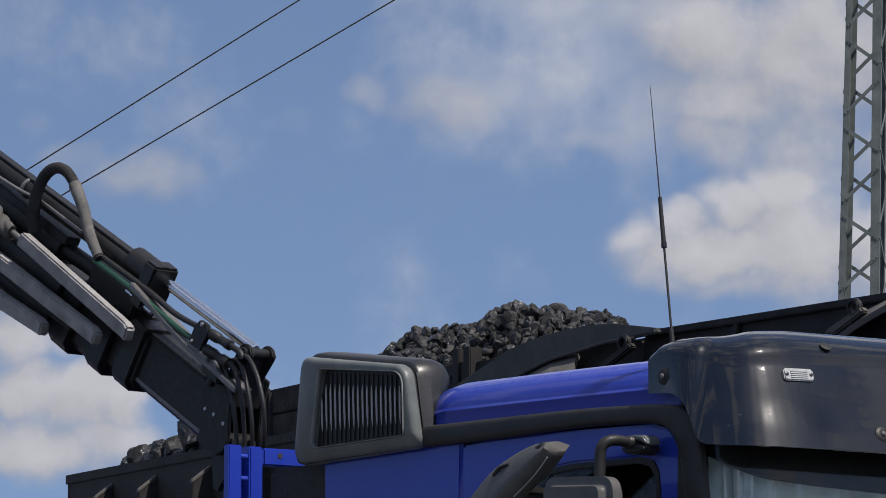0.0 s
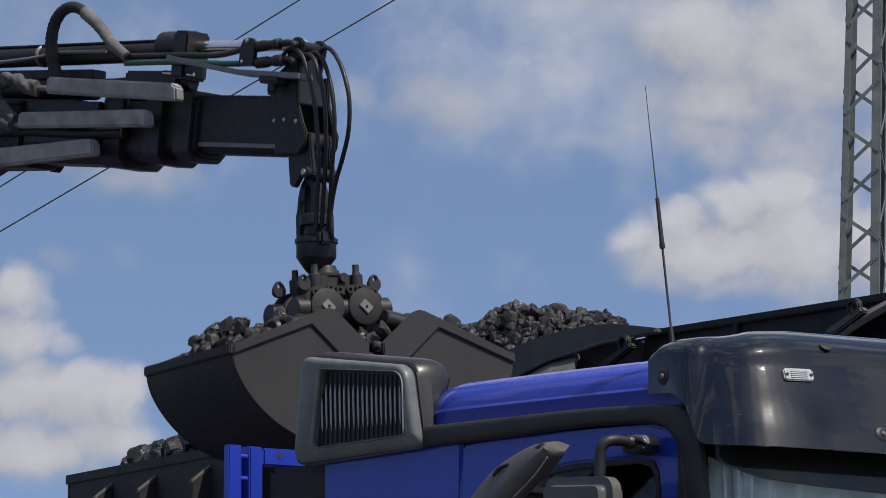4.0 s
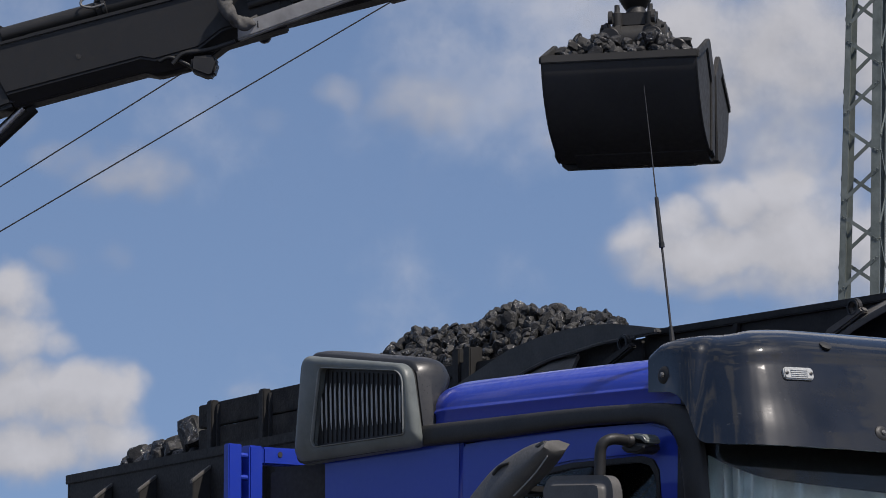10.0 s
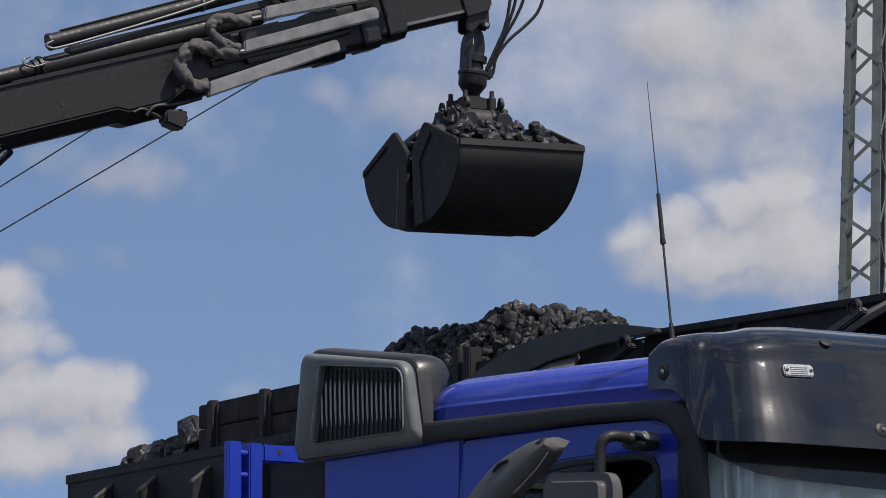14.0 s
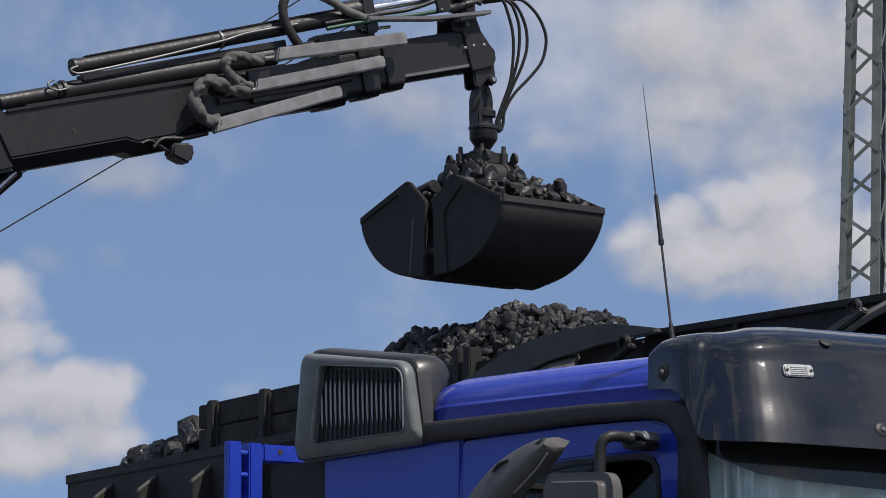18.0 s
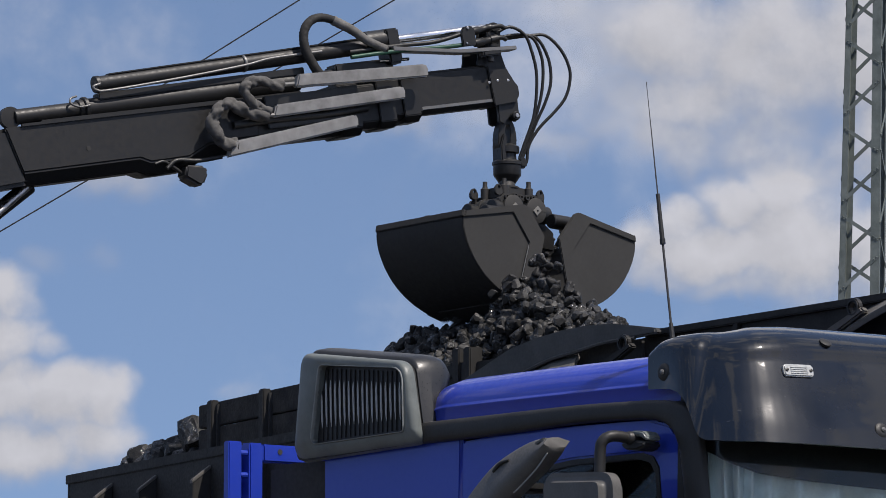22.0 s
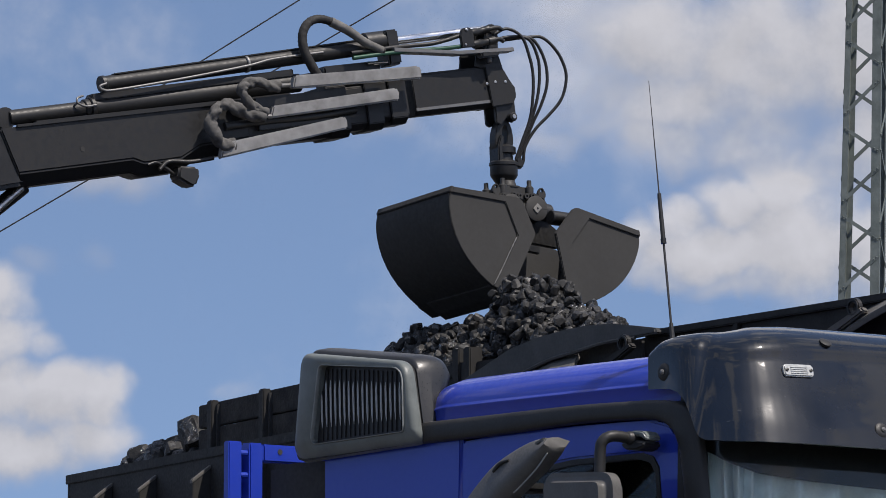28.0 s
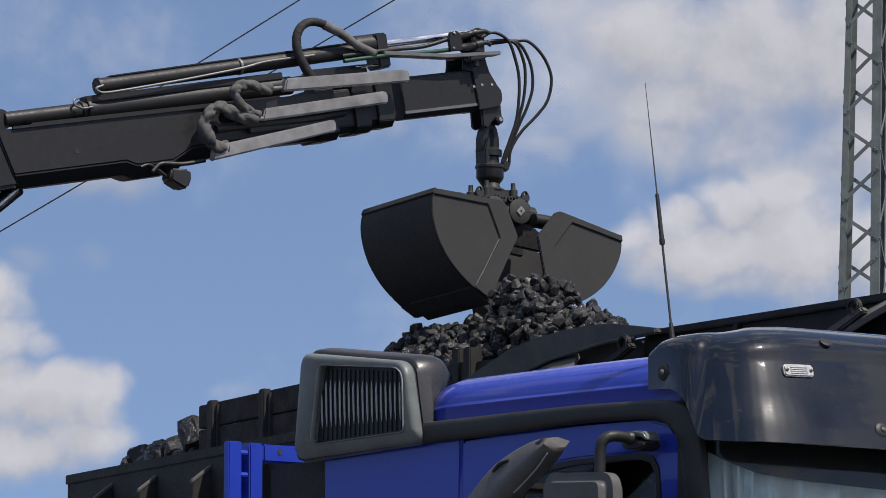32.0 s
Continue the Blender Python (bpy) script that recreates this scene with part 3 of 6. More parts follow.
def build_intake(tr):
    """The ribbed air intake at the cab's rear corner."""
    q_out = [(-0.118, 2.684), (-0.046, 3.098), (0.590, 3.016), (0.648, 2.712)]
    q_in = [(0.036, 2.746), (0.088, 3.038), (0.577, 2.990), (0.584, 2.760)]
    r_out, r_in = (0.06, 0.055, 0.06, 0.05), (0.022, 0.022, 0.055, 0.022)

    def quad(k, grow=1.0, dx=0.0, dz=0.0):
        c = Vector((0.30, 2.87))
        q = [Vector(a).lerp(Vector(b), k) for a, b in zip(q_out, q_in)]
        return [tuple(c + (p - c) * grow + Vector((dx, dz))) for p in q]

    def radii(k):
        return [a + (b - a) * k for a, b in zip(r_out, r_in)]

    def loft(rows, cap=False):
        bm = bmesh.new()
        lines = [[bm.verts.new(c) for c in row] for row in rows]
        n = len(lines[0])
        for a, b in zip(lines, lines[1:]):
            for i in range(n):
                bm.faces.new((a[i], a[(i + 1) % n], b[(i + 1) % n], b[i]))
        if cap:
            bm.faces.new(lines[-1])
        bmesh.ops.recalc_face_normals(bm, faces=bm.faces)
        return bm

    def front(k, y):
        # the lower band of the frame leans back under
        return [(x, y + 0.42 * max(0.0, 2.775 - z), z) for x, z in rounded(quad(k), radii(k), 7)]
    it = part("air_intake", loft([front(k, y) for k, y in ((0.06, -0.046), (0.0, -0.050), (0.0, -0.060), (0.05, -0.072), (0.14, -0.081), (0.30, -0.087), (0.6, -0.089), (0.9, -0.088), (1.0, -0.082), (1.0, -0.050))]),
              GREY_PLASTIC, tr, "grey plastic frame of the air intake", smooth=50)
    c = (Vector(q_in[0]) + Vector(q_in[2])) / 2
    lip = rounded([tuple(c + (Vector(p) - c) * 1.022) for p in q_in], [r + 0.006 for r in r_in], 7)
    bm = ring(lip, rounded(q_in, r_in, 7), -0.094, -0.076, 0.003)
    for v in bm.verts:
        v.co.y += 0.42 * max(0.0, 2.775 - v.co.z)
    # a lip paler than the frame round it
    part("grille_lip", bm, PALE_PLASTIC, it, "pale inner lip", smooth=50)
    # hood behind the frame, rounded off towards the cab and shallower below
    def deep(y, z):
        return y if y < 0 else y * min(1.0, max(0.03, (z - 2.765) / 0.21))
    part("hood", loft([[(x, deep(y, z), z) for x, z in rounded(quad(0.0, g, dx, dz), (r,) * 4, 7)] for y, g, dx, dz, r in (
        (-0.034, 0.92, 0.0, 0.0, 0.05), (-0.034, 0.992, 0.0, 0.010, 0.055), (-0.024, 1.004, 0.0, 0.016, 0.06), (0.02, 1.008, 0.006, 0.024, 0.065), (0.07, 1.006, 0.012, 0.026, 0.07), (0.105, 0.992, 0.014, 0.022, 0.08), (0.130, 0.955, 0.010, 0.012, 0.09), (0.142, 0.88, 0.004, 0.0, 0.10), (0.146, 0.7, 0.0, -0.02, 0.10))], True),
        HOOD_PLASTIC, it, "dark grey plastic hood", smooth=60)
    part("gap", loft([[(x, y, z) for x, z in rounded(quad(0.0, g), (0.055,) * 4, 7)] for y, g in ((-0.033, 0.90), (-0.033, 0.975), (-0.050, 0.975), (-0.050, 0.90))]), CABIN, it, "black seal between frame and hood")
    part("backing", prism(rounded(q_in, r_in, 7), -0.058, -0.050, 0), BLACK_PLASTIC, it)
    for i in range(19):
        x = 0.046 + 0.0272 * i
        z0, z1 = 2.756 + 0.014 * (x - 0.04) / 0.54, 3.026 - 0.098 * (x - 0.09)
        edge = 2.746 + (x - 0.036) / 0.052 * 0.292
        z1 = min(z1, edge - 0.01) if x < 0.088 else z1
        if z1 - z0 < 0.05:
            continue
        # a dark rib over the full height; the pale crest paints its lit middle
        part("slat", box(x - 0.0042, x + 0.0042, -0.063, -0.056, z0, z1, 0.001), DARK_PLASTIC, it)
        lo, hi = z0 + 0.048 - 0.012 * i / 18, min(z1 - 0.012, 2.988 - 0.045 * i / 18)
        bm = bmesh.new()
        prev = None
        for g, w in ((0.0, 0.0006), (0.10, 0.0024), (0.25, 0.0040), (0.8, 0.0040), (0.92, 0.0024), (1.0, 0.0006)):
            z = lo + (hi - lo) * g
            xx = x - 0.010 * (z - 2.87) / 0.25
            cur = [bm.verts.new(c_) for c_ in ((xx - w, -0.0632, z), (xx - w * 0.6, -0.0632 - w, z), (xx + w * 0.6, -0.0632 - w, z), (xx + w, -0.0632, z))]
            if prev:
                for k in range(4):
                    bm.faces.new((prev[k], prev[(k + 1) % 4], cur[(k + 1) % 4], cur[k]))
            else:
                bm.faces.new(cur[::-1])
            prev = cur
        bm.faces.new(prev)
        bmesh.ops.recalc_face_normals(bm, faces=bm.faces)
        part("slat_lit_crest", bm, SLATS, it, "pale crest painted as the lit part of a slat")
    return it


def build_mirrors(tr):
    """Wide-angle mirror housing, its arm and the main mirror head."""
    arm = part("mirror_arm", tube([(1.79, -0.22, 2.25), (1.793, -0.22, 2.45), (1.798, -0.22, 2.60), (1.806, -0.215, 2.640), (1.818, -0.19, 2.657), (1.825, -0.15, 2.658), (1.832, -0.10, 2.650), (1.84, -0.02, 2.645)], 0.0195, 12), BLACK_PLASTIC, tr, "black bent mirror arm", smooth=60)
    part("arm_bracket", prism([(1.775, 2.642), (1.84, 2.650), (1.905, 2.640), (1.893, 2.618), (1.86, 2.610), (1.80, 2.616)], -0.115, -0.03, 0.008, 3), DARK_PLASTIC, arm, smooth=60)
    part("bracket_cap", prism([(1.780, 2.655), (1.795, 2.676), (1.85, 2.680), (1.89, 2.674), (1.908, 2.655), (1.905, 2.641), (1.87, 2.660), (1.82, 2.660)], -0.11, -0.04, 0.005, 3), GREY_PLASTIC, arm, "pale worn bracket cap", smooth=60)
    part("arm_collar", lathe([(0.018, 0), (0.023, 0.008), (0.023, 0.05), (0.018, 0.06)], 14, pose(1.828, -0.13, 2.654, -90, 0, -8)), BLACK_PLASTIC, arm, smooth=60)
    # main mirror head
    bm = prism(rounded([(1.575, 2.15), (1.575, 2.543), (1.920, 2.528), (1.930, 2.15)], 0.06, 8), -0.31, -0.20, 0.035, 5)
    part("mirror_head", bm, MIRROR_SHELL, tr, "dark grey mirror head", smooth=60)
    # slanted wide-angle mirror housing on the door, rounded towards a ridge
    up = glide([(x, 0, z) for x, z in ((1.0, 2.395), (1.09, 2.478), (1.172, 2.545), (1.252, 2.598), (1.375, 2.645), (1.470, 2.667), (1.560, 2.670))], 3)
    low = glide([(x, 0, z) for x, z in ((1.20, 2.35), (1.27, 2.40), (1.345, 2.455), (1.425, 2.505), (1.500, 2.552), (1.566, 2.606), (1.578, 2.632))], 3)
    bm = bmesh.new()
    rows = []
    for a, b in zip(up, low):
        rows.append([bm.verts.new((p.x, y, p.z)) for p, y in ((a.lerp(b, 0.3), -0.15), (a, -0.195), (a.lerp(b, 0.05), -0.225), (a.lerp(b, 0.18), -0.250), (a.lerp(b, 0.62), -0.272), (a.lerp(b, 0.72), -0.275), (a.lerp(b, 0.86), -0.268), (a.lerp(b, 0.96), -0.250), (b, -0.225), (a.lerp(b, 0.9), -0.18))])
    for a, b in zip(rows, rows[1:]):
        for i in range(10):
            j = (i + 1) % 10
            bm.faces.new((a[i], a[j], b[j], b[i]))
    bm.faces.new(rows[0])
    bm.faces.new(rows[-1])
    bmesh.ops.recalc_face_normals(bm, faces=bm.faces)
    h = part("wide_mirror", bm, MIRROR_SHELL, tr, "black wide-angle mirror housing, dusty on top", smooth=45)
    part("hinge_knob", tube([(1.285, -0.250, 2.566), (1.32, -0.256, 2.590), (1.37, -0.258, 2.600)], (0.010, 0.004), 8), DARK_PLASTIC, h, smooth=60)
    part("end_cap", prism([(1.500, 2.650), (1.552, 2.668), (1.562, 2.664), (1.566, 2.622), (1.552, 2.608)], -0.262, -0.180, 0.006), MIRROR_SHELL, h, "grey end cap with a dark notch", smooth=40)
    part("notch", prism([(1.515, 2.646), (1.548, 2.655), (1.555, 2.634), (1.540, 2.628)], -0.266, -0.255, 0.004), CABIN, h)
    part("seam", tube([(1.408, -0.268, 2.485), (1.455, -0.268, 2.513), (1.52, -0.264, 2.560), (1.572, -0.258, 2.612)], 0.003, 6), PALE_PLASTIC, h, "pale glass edge of the mirror")
    part("mirror_bracket", box(1.20, 1.34, -0.19, 0.0, 2.50, 2.53, 0.01), BLACK_PLASTIC, h)


def build_headboard(tr):
    """Blue steel frame across the bed behind the cab."""
    hb = part("headboard", box(-0.50, -0.44, -0.015, 0.05, 1.2, 2.785, 0.006), BLUE, tr, "blue steel headboard frame", smooth=40)
    part("flange", box(-0.485, -0.45, -0.108, -0.045, 1.2, 2.788, 0.004), BLUE, hb)
    part("web", box(-0.53, -0.49, -0.06, 0.0, 1.2, 2.76, 0.004), BLUE, hb)
    part("beam", box(-0.50, -0.44, 0.05, 2.3, 2.712, 2.782, 0.008), BLUE, hb, smooth=40)
    part("post", box(-0.50, -0.44, 2.3, 2.37, 1.2, 2.785, 0.006), BLUE, hb)
    for z in (2.745, 2.66):
        part("bolt", rod((-0.46, -0.05, z), (-0.46, -0.005, z), 0.011, 10), BLUE, hb)
    part("hole", lathe([(0.011, 0), (0.011, 0.002)], 14, pose(-0.4395, 0.13, 2.755, 0, 90, 0)), CABIN, hb)
    # sized to fill the whole dark space between headboard and cab
    part("air_duct", box(-0.425, -0.03, 0.06, 0.95, 1.6, 2.70, 0.02), CABIN, hb, "dark air duct box behind the cab")
    part("buffer", lathe([(0.02, 0), (0.05, 0.01), (0.05, 0.05), (0.02, 0.06)], 16, pose(-0.40, 0.30, 2.60, 0, 90, 0)), RUBBER, hb, smooth=40)


truck = build_truck()


def build_antenna():
    """Radio whip on the visor."""
    a = thing("antenna", TRUCK @ pose(1.87, 0.05, 3.0), "thin black radio whip antenna with a thick loading coil", "antenna")
    def at(f):
        return (-0.104 * f, 0, 0.907 * f)
    part("base", tube([at(-0.02), at(0.06)], (0.011, 0.007), 10), RUBBER, a)
    part("stem", tube([at(0.05), at(0.38)], 0.0042, 8), CABLE, a)
    part("collar", tube([at(0.365), at(0.385)], 0.010, 8), GREASE, a)
    part("coil", tube([at(0.385), at(0.56)], (0.0085, 0.007), 10), BLACK_PLASTIC, a)
    part("whip", tube([at(0.56), at(1.0)], (0.0026, 0.0010), 8), CABLE, a)
    return a


antenna = build_antenna()


# ---- crane ----
CRANE_FOOT = (-4.2, 18.2)


def build_crane_base():
    c = thing("crane_column", pose(*CRANE_FOOT, 0, 0, 0, -50.3), "black crane column on a stabiliser leg beside the truck bed", "crane")
    part("pedestal", lathe([(0.30, 0.0), (0.30, 0.06), (0.17, 0.1), (0.17, 1.0), (0.26, 1.05), (0.26, 1.5), (0.2, 1.55), (0.2, 2.4)], 24), CRANE, c, smooth=40)
    part("cross_beam", box(-0.16, 0.16, -0.2, 2.6, 1.0, 1.3, 0.02), CRANE, c)
    return c


crane_column = build_crane_base()


def build_inner_boom():
    """The lifting arm from the column to the knuckle; turns with the boom."""
    a = thing("inner_boom", pose(*CRANE_FOOT, 2.3), "black lifting arm of the loading crane", "crane")
    part("turret", lathe([(0.24, 0), (0.24, 0.5), (0.16, 0.7), (0.16, 1.9)], 20), CRANE, a, smooth=40)
    part("arm", prism([(-0.12, 1.7), (-0.12, 1.95), (0.3, 2.2), (1.75, 2.16), (1.75, 1.92), (0.4, 1.9)], -0.12, 0.12, 0.015), CRANE, a)
    part("ram", rod((0.1, 0, 0.6), (1.1, 0, 1.92), 0.06), CRANE, a, smooth=40)
    return a


inner_boom = build_inner_boom()


def build_boom():
    """The outer boom; its origin is the eye at the tip, x runs outwards."""
    b = thing("crane_boom", pose(0.3, 20.8, 5.2), "black telescopic crane boom with rams and scuffed hose guards", "crane boom")
    # main box, six-sided, and nested sections
    def hexbox(x0, x1, w, z0, z1, c):
        return prism_x([(-w, z0 + c), (-w, z1 - c * 0.3), (-w + c * 0.3, z1), (w - c * 0.3, z1), (w, z1 - c * 0.3), (w, z0 + c), (w - c, z0), (-w + c, z0)], x0, x1, 0.004)
    def long_box(stations, w, c):
        """A box with chamfered lower edges along stations (x at the top, x at the bottom, top, bottom)."""
        bm = bmesh.new()
        rows = []
        for xt, xb, zt, zb in stations:
            xm = xb + (xt - xb) * c / (zt - zb)
            rows.append([bm.verts.new(v) for v in ((xt, -w, zt), (xm, -w, zb + c), (xb, -w + c * 0.9, zb), (xb, w - c * 0.9, zb), (xm, w, zb + c), (xt, w, zt))])
        for a, b_ in zip(rows, rows[1:]):
            for k in range(6):
                bm.faces.new((a[k], a[(k + 1) % 6], b_[(k + 1) % 6], b_[k]))
        bm.faces.new(rows[0])
        bm.faces.new(rows[-1][::-1])
        bmesh.ops.recalc_face_normals(bm, faces=bm.faces)
        return bevel(bm, 0.008, 2)
    main = long_box([(-3.02, -2.94, 0.09, -0.21), (-2.3, -2.3, 0.095, -0.205), (-2.24, -2.24, 0.095, -0.232), (-2.02, -2.02, 0.097, -0.228), (-1.9, -1.9, 0.098, -0.175), (-1.6, -1.6, 0.10, -0.165)], 0.13, 0.065)
    part("main_section", main, CRANE, b, smooth=40)
    part("knuckle", lathe([(0.08, -0.122), (0.09, -0.118), (0.09, 0.118), (0.08, 0.122)], 24, pose(-3.30, 0, -0.08, 90)), GREASE, b, smooth=40)
    part("knuckle_plate", prism([(-3.42, -0.15), (-3.42, 0.085), (-3.0, 0.088), (-2.92, -0.205), (-3.12, -0.215)], -0.116, 0.116, 0.02), GREASE, b, smooth=40)
    part("knuckle_ram", rod((-2.86, 0.03, -0.20), (-3.7, 0.03, -0.66), 0.04), CRANE, b, smooth=40)
    part("ram_rod", rod((-2.90, -0.03, -0.21), (-3.7, -0.03, -0.70), 0.018), STEEL, b, smooth=40)
    part("stage_two", hexbox(-1.62, -1.05, 0.115, -0.145, 0.10, 0.04), CRANE, b)
    part("stage_collar", hexbox(-1.10, -0.98, 0.128, -0.155, 0.125, 0.04), GREASE, b)
    part("stage_three", hexbox(-1.0, -0.80, 0.10, -0.125, 0.11, 0.035), CRANE, b)
    part("stage_collar", hexbox(-0.86, -0.76, 0.115, -0.135, 0.135, 0.035), GREASE, b)
    part("stage_collar", hexbox(-0.70, -0.60, 0.10, -0.118, 0.155, 0.035), GREASE, b)
    part("stage_four", hexbox(-0.80, -0.58, 0.085, -0.1, 0.125, 0.03), CRANE, b)
    part("rail", box(-2.93, -1.6, -0.142, -0.128, 0.085, 0.10, 0.002), CRANE, b)
    part("bolt_hole", lathe([(0.013, 0), (0.013, 0.004)], 12, pose(-2.58, -0.128, -0.06, 90)), CABIN, b)
    # rams on top
    part("ram_tube", rod((-2.92, -0.03, 0.147), (-2.3, -0.03, 0.154), 0.040, 20), CRANE, b, smooth=40)
    r1 = part("lower_ram", rod((-2.57, -0.03, 0.152), (-1.28, -0.03, 0.166), 0.049, 20), CRANE, b, smooth=40)
    part("end_eye", lathe([(0.03, -0.02), (0.056, -0.018), (0.056, 0.018), (0.03, 0.02)], 18, pose(-2.94, -0.03, 0.147, 90)), CRANE, b, smooth=40)
    part("ram_barrel", rod((-1.32, -0.02, 0.165), (-0.70, -0.02, 0.20), 0.036, 16), GREASE, b, smooth=40)
    part("valve_block", box(-1.06, -0.74, -0.07, 0.05, 0.12, 0.235, 0.01), GREASE, b)
    part("cover_rail", prism([(-2.45, 0.185), (-2.45, 0.220), (-1.25, 0.238), (-1.25, 0.20)], -0.075, 0.0, 0.004), CRANE, b)
    part("ram_bed", box(-2.80, -1.30, -0.10, 0.05, 0.088, 0.112, 0.004), CRANE, b)
    part("clamp", rod((-2.54, -0.03, 0.152), (-2.515, -0.03, 0.152), 0.060, 18), GREASE, r1, smooth=40)
    part("feed_pipe", tube([(-2.58, -0.07, 0.215), (-2.62, -0.085, 0.205), (-2.625, -0.09, 0.18), (-2.58, -0.09, 0.158), (-2.52, -0.09, 0.16)], 0.006, 8), PIPE, r1, smooth=60)
    r2 = part("upper_ram", rod((-2.44, -0.05, 0.266), (-0.75, -0.05, 0.316), 0.041, 20), CRANE, b, smooth=40)
    part("gland", rod((-0.86, -0.05, 0.334), (-0.68, -0.05, 0.337), 0.058, 18), GREASE, r2, smooth=40)
    part("gland_block", box(-0.75, -0.67, -0.11, 0.02, 0.20, 0.39, 0.01), GREASE, r2)
    part("top_rail", prism([(-2.38, 0.306), (-2.38, 0.314), (-0.82, 0.360), (-0.82, 0.352)], -0.075, -0.025, 0.002), CRANE, r2)
    part("end_cap", rod((-2.462, -0.05, 0.265), (-2.435, -0.05, 0.266), 0.045, 18), GREASE, r2, smooth=40)
    part("feed_pipe", tube([(-2.45, -0.10, 0.262), (-2.49, -0.10, 0.252), (-2.475, -0.10, 0.232), (-2.40, -0.105, 0.224), (-2.0, -0.105, 0.246), (-1.62, -0.105, 0.276), (-1.45, -0.105, 0.298), (-1.15, -0.105, 0.306)], 0.0075, 8), PIPE, r2, smooth=60)
    part("pipe_clip", rod((-1.605, -0.055, 0.291), (-1.588, -0.055, 0.2915), 0.046, 18), PIPE, r2, smooth=40)
    part("chrome_rail", rod((-0.80, -0.09, 0.225), (-0.62, -0.09, 0.218), 0.009, 8), CHROME, b)
    # hose guards
    def guard(x0, x1, z0, z1, h0, h1, y=-0.155):
        bm = prism([(x0, z0), (x0 + 0.02, z0 + h0), (x1 - 0.02, z1 + h1), (x1, z1 + h1 * 0.8), (x1, z1)], y - 0.05, y, 0.008, 2)
        for v in bm.verts:
            v.co.y -= 0.2 * (v.co.z - z0 - (z1 - z0) * (v.co.x - x0) / (x1 - x0))
        g = part("hose_guard", bm, ALU, b, "scuffed aluminium hose guard", smooth=40)
        part("screw", lathe([(0.007, 0), (0.006, 0.004)], 8, pose(x1 - 0.03, y - 0.05, z1 + h1 * 0.7, 90)), GREASE, g)
        return g
    guard(-1.835, -1.05, -0.196, -0.118, 0.076, 0.064)
    slide_guards = [guard(-1.545, -0.745, -0.018, 0.0, 0.062, 0.066),
                    guard(-1.385, -0.585, 0.124, 0.102, 0.066, 0.068)]
    part("hose_tray", box(-1.55, -1.1, -0.15, -0.12, -0.07, 0.10, 0.004), GREASE, b)
    part("long_hose", tube([(-1.75, -0.14, -0.03), (-1.5, -0.145, -0.025), (-1.2, -0.145, -0.03), (-0.95, -0.14, -0.02)], 0.022, 8), RUBBER, b, smooth=60)
    # crumpled sleeves that loop into the guards
    def cloth_tube(pts, r, seed):
        path = glide(pts, 9)
        rng = random.Random(seed)
        ph = [rng.uniform(0, 6.28) for _ in range(6)]
        bm = bmesh.new()
        rows = []
        for i, p in enumerate(path):
            d = (path[min(i + 1, len(path) - 1)] - path[max(i - 1, 0)]).normalized()
            side = d.cross(Vector((0.13, 0.91, 0.31))).normalized()
            up = side.cross(d)
            row = []
            for k in range(18):
                a = 2 * math.pi * k / 18
                f = 1.06 - 0.36 * (1 - abs(math.sin(i * 0.27 + 0.8 * math.sin(i * 0.13 + ph[5]) + ph[0] + 0.9 * math.sin(a + ph[1])))) ** 2 + 0.10 * math.sin(i * 0.21 + 2 * a + ph[2]) - 0.30 * (1 - abs(math.sin(1.5 * a + i * 0.27 + ph[3]))) ** 2 + 0.05 * math.sin(4 * a + i * 0.8 + ph[4])
                row.append(bm.verts.new(p + (side * math.cos(a) + up * math.sin(a)) * r * f))
            rows.append(row)
        for u, v in zip(rows, rows[1:]):
            for k in range(18):
                bm.faces.new((u[k], u[(k + 1) % 18], v[(k + 1) % 18], v[k]))
        bm.faces.new(rows[0][::-1])
        bm.faces.new(rows[-1])
        bmesh.ops.recalc_face_normals(bm, faces=bm.faces)
        return bm
    slv = part("sleeve", cloth_tube([(-1.78, -0.19, -0.135), (-1.85, -0.20, -0.122), (-1.892, -0.21, -0.075), (-1.905, -0.21, -0.012), (-1.872, -0.21, 0.046), (-1.81, -0.21, 0.078), (-1.735, -0.20, 0.052), (-1.66, -0.19, 0.012), (-1.575, -0.19, -0.005)], 0.034, 3), SLEEVE, b, "crumpled grey hose sleeve", smooth=60)
    slv2 = part("sleeve", cloth_tube([(-1.56, -0.19, 0.012), (-1.64, -0.20, 0.050), (-1.682, -0.21, 0.102), (-1.688, -0.21, 0.152), (-1.64, -0.20, 0.176), (-1.575, -0.19, 0.176), (-1.51, -0.19, 0.150), (-1.455, -0.18, 0.146)], 0.030, 8), SLEEVE, b, "crumpled grey hose sleeve", smooth=60)
    part("sleeve_fitting", rod((-1.60, -0.19, -0.002), (-1.53, -0.19, -0.006), 0.012, 10), PIPE, slv)
    part("sleeve_fitting", rod((-1.47, -0.18, 0.147), (-1.36, -0.17, 0.146), 0.012, 10), PIPE, slv2)
    # work lamp under the main section
    lamp = part("work_lamp", prism([(-2.066, -0.205), (-2.086, -0.268), (-2.01, -0.322), (-1.985, -0.318), (-1.948, -0.258), (-1.962, -0.222)], -0.175, -0.065, 0.016, 3), BLACK_PLASTIC, b, "black work lamp", smooth=50)
    part("lamp_arm", tube([(-2.22, -0.12, -0.18), (-2.17, -0.12, -0.172), (-2.12, -0.12, -0.205), (-2.07, -0.12, -0.25)], 0.010, 8), GREASE, lamp, smooth=60)
